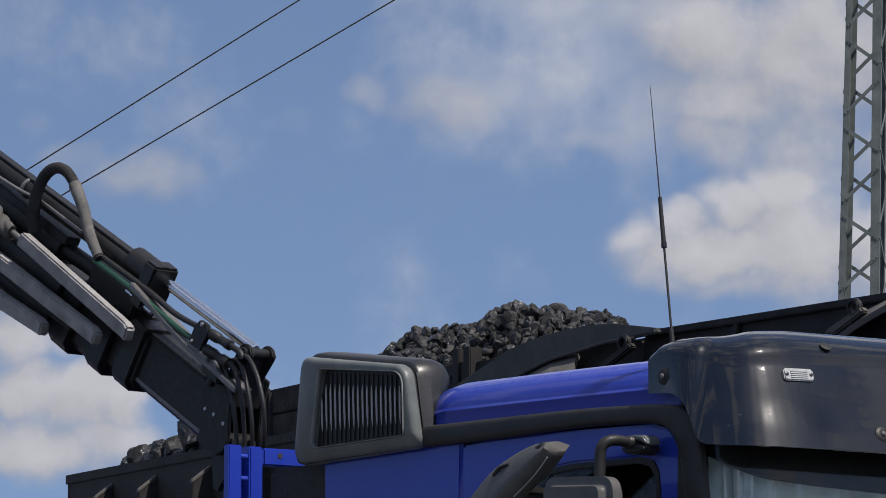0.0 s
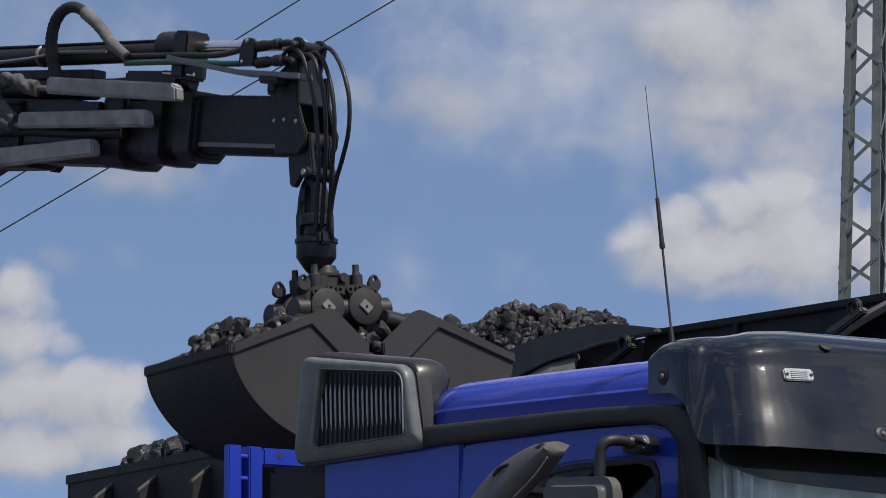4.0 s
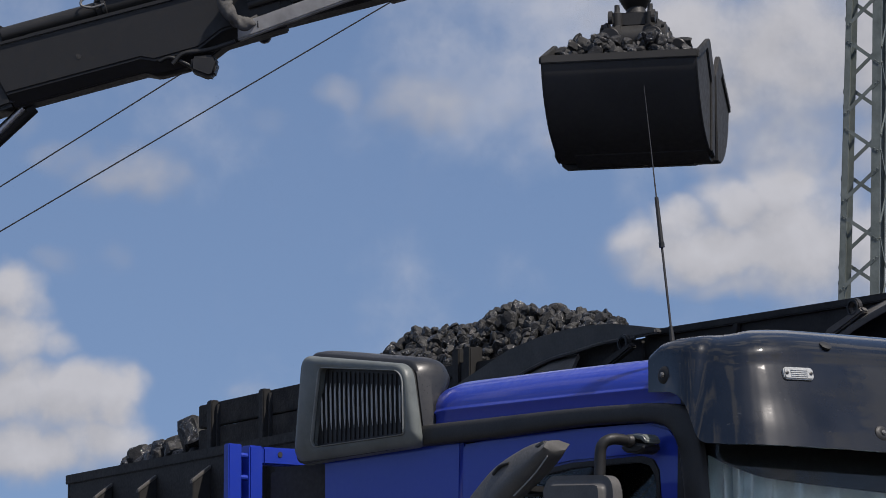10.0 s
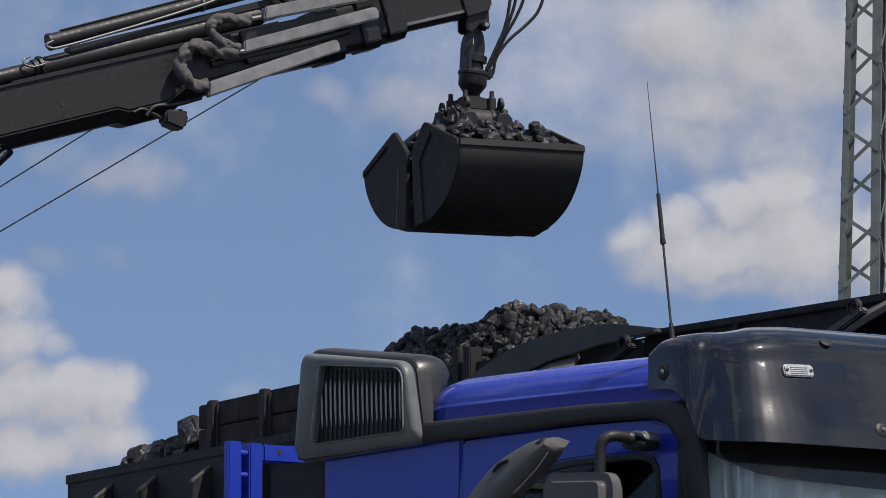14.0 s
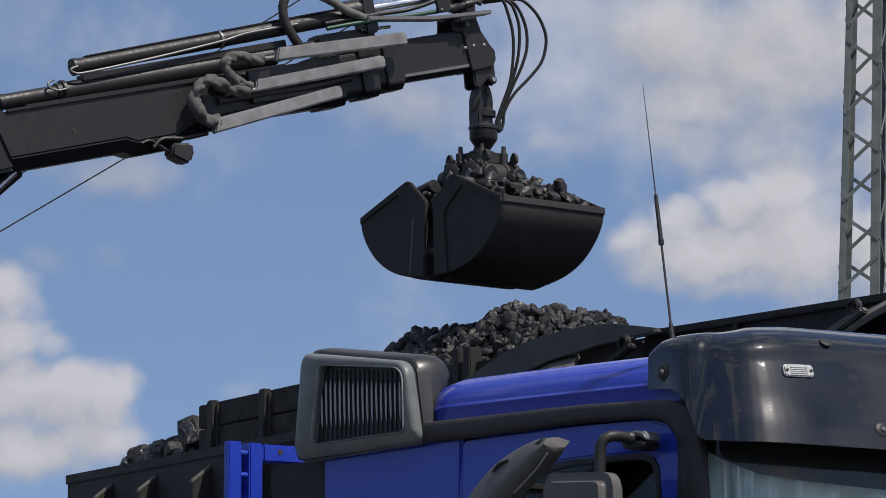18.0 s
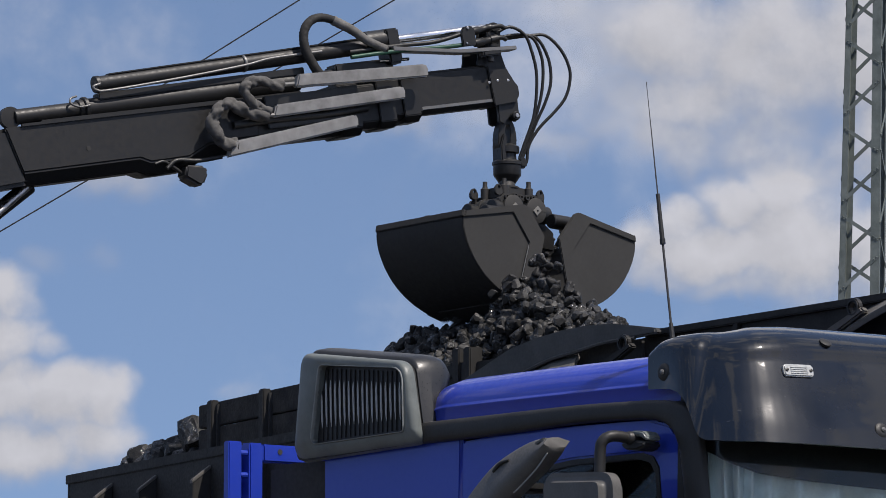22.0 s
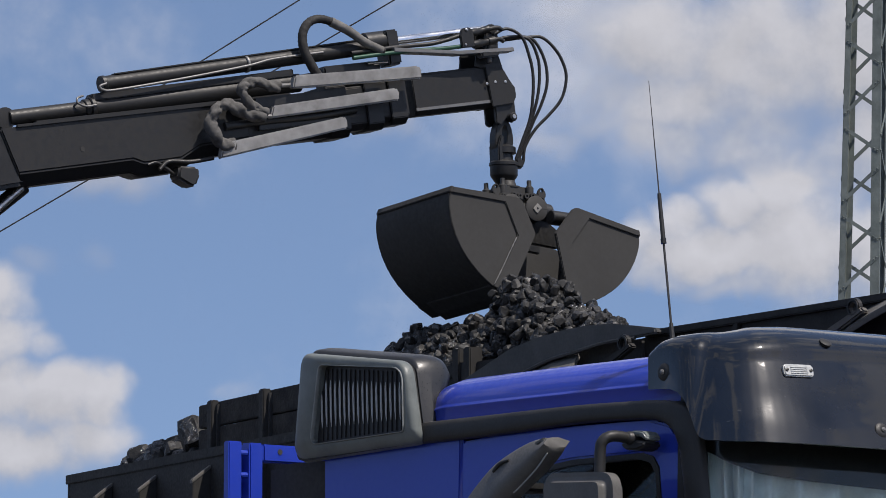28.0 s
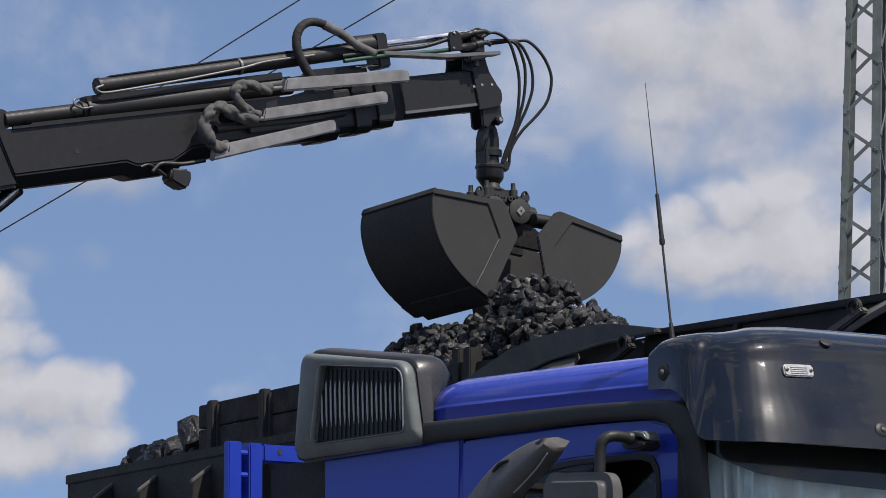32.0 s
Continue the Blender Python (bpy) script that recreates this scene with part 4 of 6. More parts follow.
    part("cable", tube([(-2.16, -0.13, -0.21), (-2.1, -0.13, -0.175), (-1.98, -0.14, -0.19), (-1.85, -0.15, -0.185)], 0.012, 8), RUBBER, b, smooth=60)
    part("peg", lathe([(0.022, 0), (0.022, 0.12), (0.034, 0.125), (0.034, 0.16), (0.026, 0.168)], 14, pose(-1.726, 0.03, -0.13, -90, 0, 0)), GREASE, b, "black end-stop peg", smooth=50)
    # big loop of hose on top
    loop = part("hose_loop", tube([(-1.19, -0.12, 0.18), (-1.225, -0.13, 0.235), (-1.258, -0.13, 0.325), (-1.252, -0.13, 0.408), (-1.212, -0.13, 0.462), (-1.148, -0.13, 0.482), (-1.07, -0.13, 0.462), (-0.967, -0.13, 0.402), (-0.876, -0.13, 0.332), (-0.77, -0.13, 0.276)], (0.027, 0.019), 14, 9, 0.05), DARK_SLEEVE, b, "thick sleeved hose loop", smooth=70)
    part("sleeve_end", tube([(-1.07, -0.130, 0.462), (-0.967, -0.130, 0.402), (-0.876, -0.130, 0.332), (-0.78, -0.13, 0.281)], (0.026, 0.0215), 14, 9, 0.05), MID_SLEEVE, loop, "worn grey hose sleeve", smooth=70)
    # the last stage and the tip
    e = part("extension", hexbox(-0.62, -0.10, 0.07, -0.084, 0.143, 0.028), CRANE, b, "last sliding section with the tip", smooth=40)
    part("wear_strip", box(-0.62, -0.08, -0.072, -0.066, -0.060, -0.042, 0.002), PIPE, e)
    part("rod", rod((-0.7, -0.03, 0.334), (-0.08, -0.03, 0.345), 0.023, 16), CHROME, e, "bright chrome piston rod", smooth=40)
    # the tip: two cheeks that taper up to ears, a web between them, a floor below
    cheek = [(-0.150, 0.130), (-0.212, 0.146), (-0.198, 0.19), (-0.192, 0.228), (-0.060, 0.228), (-0.050, 0.190), (-0.036, 0.118), (0.0, 0.044), (0.024, 0.006), (0.022, -0.042), (-0.004, -0.078), (-0.14, -0.084)]
    ear = [(-0.118, 0.215), (-0.118, 0.309), (-0.112, 0.345), (-0.088, 0.366), (-0.056, 0.366), (-0.030, 0.345), (-0.036, 0.30), (-0.050, 0.215)]
    for y in (-0.084, 0.080):
        part("cheek", prism(cheek, y, y + 0.016, 0.004), CRANE, e, smooth=40)
    for y in (-0.086, 0.028):
        part("ear", prism(ear, y, y + 0.018, 0.005), CRANE, e, smooth=40)
    web = bmesh.new()
    rows = [[web.verts.new(v) for v in ((x, y0, z), (x, y1, z), (x - 0.014, y1, z - 0.006), (x - 0.014, y0, z - 0.006))] for x, z, y0, y1 in ((-0.066, 0.335, -0.07, 0.03), (-0.062, 0.26, -0.07, 0.05), (-0.058, 0.19, -0.07, 0.080), (-0.044, 0.115, -0.07, 0.080))]
    for u, v in zip(rows, rows[1:]):
        for k in range(4):
            web.faces.new((u[k], u[(k + 1) % 4], v[(k + 1) % 4], v[k]))
    web.faces.new(rows[0][::-1])
    web.faces.new(rows[-1])
    bmesh.ops.recalc_face_normals(web, faces=web.faces)
    part("web", bevel(web, 0.003), CRANE, e, smooth=40)
    part("tip_floor", box(-0.13, 0.0, -0.07, 0.08, -0.072, -0.056, 0.003), CRANE, e)
    part("back_plate", box(-0.115, -0.10, -0.07, 0.08, -0.07, 0.14, 0.003), CRANE, e)
    part("eye_bush", rod((-0.025, -0.07, -0.025), (-0.025, 0.08, -0.025), 0.036, 18), GREASE, e, smooth=40)
    # bright steel discs added in place of bright pin holes through the cheek
    for x, z in ((-0.155, 0.045), (-0.10, 0.05), (-0.035, 0.045)):
        part("pin_hole_disc", lathe([(0.008, 0), (0.008, 0.003), (0.005, 0.004)], 12, pose(x, -0.083, z, 90)), STEEL, e)
    part("ear_pin", rod((-0.074, -0.098, 0.332), (-0.074, 0.056, 0.332), 0.022, 16), GREASE, e, smooth=40)
    part("hose_plate", prism([(-0.745, 0.265), (-0.745, 0.289), (-0.52, 0.258), (-0.33, 0.234), (0.015, 0.222), (0.015, 0.200), (-0.33, 0.213), (-0.52, 0.238)], -0.145, -0.06, 0.003), PIPE, e, "worn bare steel hose plate")
    clip = part("hose_clip", prism([(-0.316, 0.246), (-0.318, 0.318), (-0.300, 0.352), (-0.255, 0.355), (-0.232, 0.335), (-0.235, 0.246)], -0.150, -0.128, 0.004), GREASE, e, smooth=40)
    part("clip_bolt", lathe([(0.009, 0), (0.009, 0.005), (0.005, 0.008)], 8, pose(-0.277, -0.150, 0.343, 90)), STEEL, clip)
    part("clip_bolt", lathe([(0.007, 0), (0.007, 0.005), (0.004, 0.008)], 8, pose(-0.295, -0.150, 0.262, 90)), STEEL, clip)
    part("coupling", lathe([(0.014, 0), (0.022, 0.003), (0.022, 0.05), (0.018, 0.055), (0.018, 0.10), (0.021, 0.104), (0.021, 0.126), (0.014, 0.13)], 14, Matrix.Translation((-0.244, -0.125, 0.323)) @ pose(0, 0, 0, 0, 84, 0)), GREASE, e, smooth=40)
    part("coupling", lathe([(0.014, 0), (0.022, 0.003), (0.022, 0.06), (0.018, 0.065), (0.018, 0.10), (0.023, 0.104), (0.023, 0.146), (0.014, 0.15)], 14, Matrix.Translation((-0.236, -0.125, 0.260)) @ pose(0, 0, 0, 0, 85, 0)), GREASE, e, smooth=40)
    part("valve", box(-0.20, -0.085, -0.15, -0.09, 0.182, 0.214, 0.008), GREASE, e, smooth=40)
    part("valve_knob", rod((-0.145, -0.12, 0.15), (-0.145, -0.12, 0.19), 0.018, 12), GREASE, e, smooth=40)
    for z in (0.337, 0.274):
        part("hose_stub", tube([(-0.115, -0.125, z), (-0.06, -0.125, z + 0.002), (-0.03, -0.122, z - 0.012)], 0.0125, 8), RUBBER, e, smooth=60)
    part("feed_hose", tube([(-1.0, -0.12, 0.284), (-0.85, -0.115, 0.288), (-0.66, -0.11, 0.292), (-0.5, -0.115, 0.290), (-0.40, -0.12, 0.300), (-0.31, -0.125, 0.316), (-0.24, -0.125, 0.324)], 0.012, 8), RUBBER, e, smooth=60)
    part("green_hose", tube([(-1.0, -0.13, 0.256), (-0.85, -0.13, 0.260), (-0.66, -0.13, 0.262), (-0.5, -0.13, 0.258), (-0.40, -0.13, 0.256), (-0.31, -0.125, 0.258), (-0.23, -0.125, 0.262)], 0.012, 8), GREEN_HOSE, e, smooth=60)
    return b, e, loop, (r1, r2), slide_guards + [slv, slv2]


boom, extension, hose_loop, rams, slide_guards = build_boom()


def build_hanger():
    """Link, shackle, rotator and hoses between the tip and the grab; the origin is the eye, x runs outwards."""
    h = thing("grab_rotator", pose(0.3, 20.8, 5.2), "greasy black hanger link and hydraulic rotator with hoses", "rotator")
    for y in (-0.05, 0.05):
        part("link_plate", prism([(-0.085, 0.0), (0.025, 0.0), (0.034, -0.08), (0.044, -0.155), (0.018, -0.182), (-0.015, -0.150), (-0.055, -0.20), (-0.085, -0.19), (-0.095, -0.09)], y - 0.012, y + 0.012, 0.005), GREASE, h)
    part("pin", rod((0.015, -0.08, -0.150), (0.015, 0.08, -0.150), 0.024, 14), GREASE, h, smooth=40)
    part("pin_nut", rod((0.015, -0.088, -0.150), (0.015, -0.08, -0.150), 0.013, 8), STEEL, h)
    ang = [i * math.pi / 12 for i in range(24)]
    bm = ring([(-0.016 + (0.046 + 0.022 * (1 - math.cos(a)) / 2) * math.copysign(abs(math.sin(a)) ** 0.7, math.sin(a)), -0.255 + 0.095 * math.cos(a)) for a in ang],
              [(-0.014 + 0.017 * math.copysign(abs(math.sin(a)) ** 0.8, math.sin(a)), -0.250 + 0.058 * math.cos(a)) for a in ang], -0.032, 0.032, 0.010)
    part("shackle", bm, GREASE, h, smooth=50)
    part("rotator_body", lathe([(0.030, -0.56), (0.030, -0.526), (0.038, -0.522), (0.072, -0.474), (0.076, -0.466), (0.076, -0.396), (0.070, -0.388), (0.052, -0.382), (0.048, -0.35), (0.066, -0.345), (0.066, -0.312), (0.05, -0.302), (0.03, -0.295)], 24), GREASE, h, smooth=35)
    part("band", lathe([(0.078, -0.416), (0.082, -0.412), (0.082, -0.398), (0.078, -0.394)], 24), GREASE, h)
    part("neck_plate", prism([(-0.062, -0.405), (-0.066, -0.31), (-0.05, -0.25), (-0.03, -0.25), (-0.03, -0.405)], -0.05, 0.05, 0.006), GREASE, h, smooth=40)
    lk = part("hose_block", box(0.06, 0.105, -0.03, 0.03, -0.425, -0.37, 0.01), GREASE, h)
    runs = ([(-0.09, 0.289), (-0.01, 0.328), (0.075, 0.29), (0.118, 0.20), (0.145, 0.095), (0.148, -0.03), (0.134, -0.155), (0.092, -0.283), (0.060, -0.38)],
            [(-0.13, 0.245), (0.0, 0.286), (0.118, 0.282), (0.172, 0.194), (0.188, 0.10), (0.181, -0.023), (0.150, -0.15), (0.108, -0.263), (0.068, -0.381)],
            [(-0.065, 0.265), (0.05, 0.292), (0.152, 0.282), (0.220, 0.173), (0.236, 0.049), (0.208, -0.063), (0.166, -0.16), (0.128, -0.257), (0.082, -0.382)],
            [(-0.02, 0.272), (0.13, 0.298), (0.21, 0.298), (0.290, 0.23), (0.338, 0.141), (0.347, 0.063), (0.322, -0.033), (0.258, -0.117), (0.178, -0.203), (0.122, -0.301), (0.113, -0.38), (0.098, -0.41)])
    for run, (y0, y1) in zip(runs, ((-0.12, -0.03), (-0.10, -0.01), (-0.08, 0.01), (-0.06, 0.02))):
        n = len(run) - 1
        part("hose", tube([(x, y0 + (y1 - y0) * i / n, z) for i, (x, z) in enumerate(run)], 0.0088, 8), RUBBER, lk, "black hydraulic hose", smooth=60)
    return h, lk


hanger, hose_block = build_hanger()


def build_grab():
    """Clamshell grab; the origin is the eye above it, x is the opening direction, y the width."""
    g = thing("grab", pose(0.3, 20.8, 5.2), "worn black steel clamshell grab heaped with coal", "grab")
    hw = 0.346
    hd = part("head", box(-0.084, 0.084, -0.074, 0.074, -0.612, -0.542, 0.012), OILY, g, smooth=40)
    part("flange", lathe([(0.07, -0.544), (0.07, -0.536), (0.05, -0.53), (0.04, -0.502)], 20), OILY, hd, smooth=40)
    for sx in (-1, 1):
        for sy in (-1, 1):
            # a round column at each corner, with a tall bolt in it
            col = part("column", lathe([(0.0, -0.070), (0.024, -0.070), (0.024, -0.004), (0.019, 0.0), (0.0, 0.0)], 14, pose(sx * 0.088, sy * 0.078, -0.542)), OILY, hd, smooth=40)
            part("bolt", lathe([(0.0, 0.0), (0.016, 0.0), (0.013, 0.010), (0.0125, 0.036), (0.0, 0.038)], 10, pose(sx * 0.088, sy * 0.078, -0.542)), OILY, col, smooth=40)
            bm = ring([(sx * 0.150 + 0.020 * math.sin(a) * (1.3 - 0.45 * math.cos(a)), -0.577 + 0.032 * math.cos(a)) for a in [i * math.pi / 6 for i in range(12)]],
                      [(sx * 0.150 + 0.009 * math.sin(a), -0.564 + 0.010 * math.cos(a)) for a in [i * math.pi / 6 for i in range(12)]], sy * 0.10 - 0.01, sy * 0.10 + 0.01, 0.003)
            part("lug", bm, OILY, hd)
    part("ear_ring", lathe([(0.010, -0.012), (0.018, -0.012), (0.018, 0.012), (0.010, 0.012)], 14, pose(0.03, -0.082, -0.556, 90)), OILY, hd, smooth=40)
    part("frame", box(-0.13, 0.13, -0.118, 0.118, -0.686, -0.616, 0.02), OILY, g, smooth=40)
    for sy in (-1, 1):
        # a strap arched over both drums, with bosses bored through
        top = [(-0.165, -0.634), (-0.13, -0.598), (-0.08, -0.584), (-0.03, -0.59), (0.0, -0.596), (0.03, -0.59), (0.08, -0.584), (0.13, -0.598), (0.165, -0.634)]
        bar = part("strap_plate", prism(top + [(x, z - 0.034) for x, z in reversed(top)], sy * 0.124 - 0.010, sy * 0.124 + 0.010, 0.004), OILY, g, smooth=40)
        for x, z in ((-0.125, -0.618), (-0.062, -0.604), (-0.022, -0.609), (0.022, -0.609), (0.062, -0.604), (0.125, -0.618)):
            boss = part("boss", lathe([(0.007, 0.002), (0.007, 0.014), (0.0145, 0.014), (0.0155, 0.0)], 12, pose(x, sy * 0.134, z, -sy * 90)), OILY, bar, smooth=40)
            part("bore", lathe([(0.0, 0.003), (0.0072, 0.003), (0.0072, 0.005), (0.0, 0.005)], 10, pose(x, sy * 0.134, z, -sy * 90)), CABIN, boss)
    for sx in (-1, 1):
        d = part("drum", rod((sx * 0.080, -0.146, -0.674), (sx * 0.080, 0.146, -0.674), 0.069, 28), OILY, g, smooth=40)
        for y in (-0.07, 0.07):
            part("drum_band", lathe([(0.068, -0.014), (0.075, -0.012), (0.075, 0.012), (0.068, 0.014)], 24, pose(sx * 0.080, y, -0.674, 90)), OILY, d, smooth=40)
        for sy in (-1, 1):
            y = sy * 0.148
            cap = part("cap", lathe([(0.0, -0.006), (0.070, -0.006), (0.070, 0.004), (0.066, 0.007), (0.0, 0.007)], 28, pose(sx * 0.080, y, -0.674, -sy * 90)), GRAB, d, "scuffed round end cap", smooth=40)
            k = part("keeper_plate", prism([(sx * 0.080 - 0.030, -0.67), (sx * 0.080 - 0.004, -0.645), (sx * 0.080 + 0.030, -0.678), (sx * 0.080 + 0.004, -0.703)], y + sy * 0.010 - 0.004, y + sy * 0.010 + 0.004, 0.002), KEEPER, cap, "pale worn keeper plate")
            part("keeper_bolt", lathe([(0.0, 0.0), (0.006, 0.0), (0.005, 0.003), (0.0, 0.003)], 8, pose(sx * 0.080, y + sy * 0.014, -0.674, -sy * 90)), GREASE, k)
            part("cap_slit", box(sx * 0.080 + sx * 0.034, sx * 0.080 + sx * 0.069, y + sy * 0.0072 - 0.0008, y + sy * 0.0072 + 0.0008, -0.6755, -0.6725, 0), CABIN, cap)
    for y in (-0.10, 0.10):
        part("cross_ram", rod((-0.20, y, -0.681), (0.20, y, -0.681), 0.048, 18), GREASE, g, smooth=40)
    shells = []
    for sx, nm in ((-1, "shell"), (1, "shell")):
        s = new(nm)
        outer = [(0.578, -0.892), (0.581, -0.925), (0.565, -0.978), (0.525, -1.042), (0.46, -1.110), (0.375, -1.168), (0.27, -1.210), (0.15, -1.234), (0.025, -1.240)]
        outer = [(p.x, p.z) for p in glide([(x, 0, z) for x, z in outer], 3)]
        side = [(0.022, -0.835), (0.165, -0.722), (0.188, -0.715), (0.21, -0.720), (0.578, -0.886)] + outer
        # the curved sheet
        bm = bmesh.new()
        rows = []
        n = len(outer)
        for i, (x, z) in enumerate(outer):
            a, b = outer[max(i - 1, 0)], outer[min(i + 1, n - 1)]
            tx, tz = b[0] - a[0], b[1] - a[1]
            k = 0.012 / math.hypot(tx, tz)
            rows.append([bm.verts.new(c) for c in ((sx * x, -hw, z), (sx * x, hw, z), (sx * (x + tz * k), hw, z - tx * k), (sx * (x + tz * k), -hw, z - tx * k))])
        for a, b in zip(rows, rows[1:]):
            for k in range(4):
                bm.faces.new((a[k], a[(k + 1) % 4], b[(k + 1) % 4], b[k]))
        bm.faces.new(rows[0][::-1])
        bm.faces.new(rows[-1])
        bmesh.ops.recalc_face_normals(bm, faces=bm.faces)
        me = bpy.data.meshes.new("shell")
        for f in bm.faces:
            f.smooth = True
        for e in bm.edges:
            e.smooth = e.calc_face_angle(0) < radians(30)
        bm.to_mesh(me)
        bm.free()
        me.materials.append(GRAB)
        scene.collection.objects.unlink(s)
        bpy.data.objects.remove(s)
        s = new("shell", me)
        s.parent = g
        s["label"] = "curved steel shell of the grab"
        # cutting lip reaches past its mate on one side
        part("lip", prism([(sx * x, z) for x, z in ((0.0, -1.256), (0.0, -1.238), (0.15, -1.230), (0.145, -1.238), (0.06, -1.253))], -hw * (0.75 if sx > 0 else 1.0), hw * (1.0 if sx > 0 else 0.8), 0.002), GRAB, s)
        part("rim_bar", box(min(sx * 0.562, sx * 0.592), max(sx * 0.562, sx * 0.592), -hw - 0.013, hw + 0.013, -0.921, -0.883, 0.004), GRAB, s)
        for y0, y1 in ((-hw - 0.012, -hw), (hw, hw + 0.012)):
            sp = part("side_plate", prism([(sx * x, z) for x, z in side], y0, y1, 0.003), GRAB, s)
            o = -0.010 if y0 < 0 else 0.010
            band = [(0.022, -0.835), (0.165, -0.722), (0.188, -0.715), (0.21, -0.720), (0.578, -0.886), (0.582, -0.923), (0.265, -0.785), (0.118, -0.905), (0.125, -1.10), (0.135, -1.236), (0.024, -1.240)]
            part("edge_band", prism([(sx * x, z) for x, z in band], y0 + o, y1 + o, 0.004), GRAB, sp)
        for y in (hw + 0.023,) if sx > 0 else ():
            part("weld_seam", tube([(sx * 0.122, y, -0.92), (sx * 0.126, y, -1.0), (sx * 0.130, y, -1.12), (sx * 0.137, y, -1.225)], 0.003, 6, 4, 0.3), PIPE, s, "scuffed weld seam")
        part("push_rod", rod((sx * 0.10, -0.24, -0.735), (sx * 0.36, -0.24, -0.800), 0.04, 14), GREASE, s, smooth=40)
        part("push_rod", rod((sx * 0.10, 0.24, -0.735), (sx * 0.36, 0.24, -0.800), 0.04, 14), GREASE, s, smooth=40)
        for y in (-0.10, 0.07):
            part("hinge_arm", prism([(sx * 0.05, -0.69), (sx * 0.17, -0.73), (sx * 0.24, -0.80), (sx * 0.22, -0.90), (sx * 0.05, -0.85), (sx * 0.02, -0.74)], y, y + 0.03, 0.006), GREASE, s)
        shells.append(s)
    return g, shells


grab, shells = build_grab()


# ---- tender ----
TENDER_AT = pose(0.047, 20.0, -0.058, 0, 0, -57.6)


def build_tender():
    """Black steel coal tender; x runs along its near wall, y across it."""
    t = thing("coal_tender", TENDER_AT, "sooty black riveted steel tender heaped with coal", "tender")
    L0, L1, WD = -2.2, 5.2, 2.7
    part("near_wall", box(L0, L1, 0.0, 0.03, 1.0, 3.65, 0.004), TENDER, t)
    part("far_wall", box(L0, L1, WD - 0.03, WD, 1.0, 3.63, 0.004), TENDER, t)
    part("end_wall", box(L0 - 0.03, L0, 0, WD, 1.0, 3.63, 0.004), TENDER, t)
    part("end_wall", box(L1, L1 + 0.03, 0, WD, 1.0, 3.63, 0.004), TENDER, t)
    part("floor_plate", box(L0, L1, 0.03, WD - 0.03, 1.0, 1.1, 0.0), TENDER, t)
    part("frame", box(L0 - 0.2, L1 + 0.2, 0.4, WD - 0.4, 0.7, 1.0, 0.02), TENDER, t)
    for x in (-1.2, 0.4, 2.8, 4.2):
        for y in (0.55, WD - 0.4):
            w = part("wheel", lathe([(0.06, 0), (0.44, 0.0), (0.47, 0.02), (0.47, 0.10), (0.50, 0.11), (0.50, 0.14), (0.06, 0.14)], 28, pose(x, y, 0.56, 90)), TENDER, t, smooth=40)
    # rim bars
    part("rim", box(1.75, L1, -0.03, 0.05, 3.645, 3.68, 0.006), TENDER, t, "black steel rim along the near side")
    part("rim", box(L0, L1, WD - 0.05, WD + 0.03, 3.64, 3.68, 0.006), TENDER, t)
    part("rim", box(L0, 0.9, -0.02, 0.04, 3.60, 3.66, 0.006), TENDER, t)
    # corner posts standing proud
    for x in (0.125, 0.23):
        part("post", box(x - 0.035, x + 0.03, -0.06, 0.02, 2.6, 3.735, 0.006), TENDER, t)
    part("post_gap", box(0.155, 0.195, -0.045, 0.0, 2.6, 3.66, 0.003), CABIN, t)
    # curved coping plates
    def coping(x0, paint):
        top = [(0.02, 3.52), (0.12, 3.559), (0.34, 3.620), (0.56, 3.682), (0.80, 3.716), (1.04, 3.734), (1.25, 3.738), (1.45, 3.728), (1.65, 3.700), (1.83, 3.672)]
        low = [(1.83, 3.645), (1.66, 3.643), (1.40, 3.642), (1.16, 3.620), (0.95, 3.602), (0.69, 3.552), (0.5, 3.48), (0.28, 3.36), (0.02, 3.2)]
        c = part("coping", prism([(x0 + x, z) for x, z in top + low], -0.10, -0.06, 0.008), paint, t, "curved black coping plate")
        part("coping_edge", tube([(x0 + x, -0.10, z - 0.004) for x, z in low[1:-1]], 0.010, 6, 3), paint, c)
        return c
    coping(0.115, COPING)
    line = [(3.02, 3.50), (3.09, 3.527), (3.153, 3.552), (3.24, 3.578), (3.33, 3.603), (3.40, 3.622), (3.6, 3.668), (3.9, 3.71), (4.3, 3.735), (4.7, 3.72)]
    foot = [(3.36, 3.48), (3.44, 3.515), (3.50, 3.537), (3.57, 3.560), (3.65, 3.582), (3.72, 3.600), (3.86, 3.63), (4.06, 3.655), (4.4, 3.67), (4.75, 3.66)]
    bm = bmesh.new()
    rows = []
    for (xa, za), (xb, zb) in zip(line, foot):
        rows.append([bm.verts.new(c) for c in ((xa, 0.0, za), (xb, -0.15, zb), (xb, -0.145, zb - 0.03), (xa, 0.01, za - 0.03))])
    for u, v in zip(rows, rows[1:]):
        for k in range(4):
            bm.faces.new((u[k], u[(k + 1) % 4], v[(k + 1) % 4], v[k]))
    bm.faces.new(rows[0])
    bm.faces.new(rows[-1][::-1])
    bmesh.ops.recalc_face_normals(bm, faces=bm.faces)
    # light on this upward-tilted plate is put into its paler colour
    part("coping", bevel(bm, 0.004), ARCH, t, "curved coping plate, greyed for the light on it")
    bm = bmesh.new()
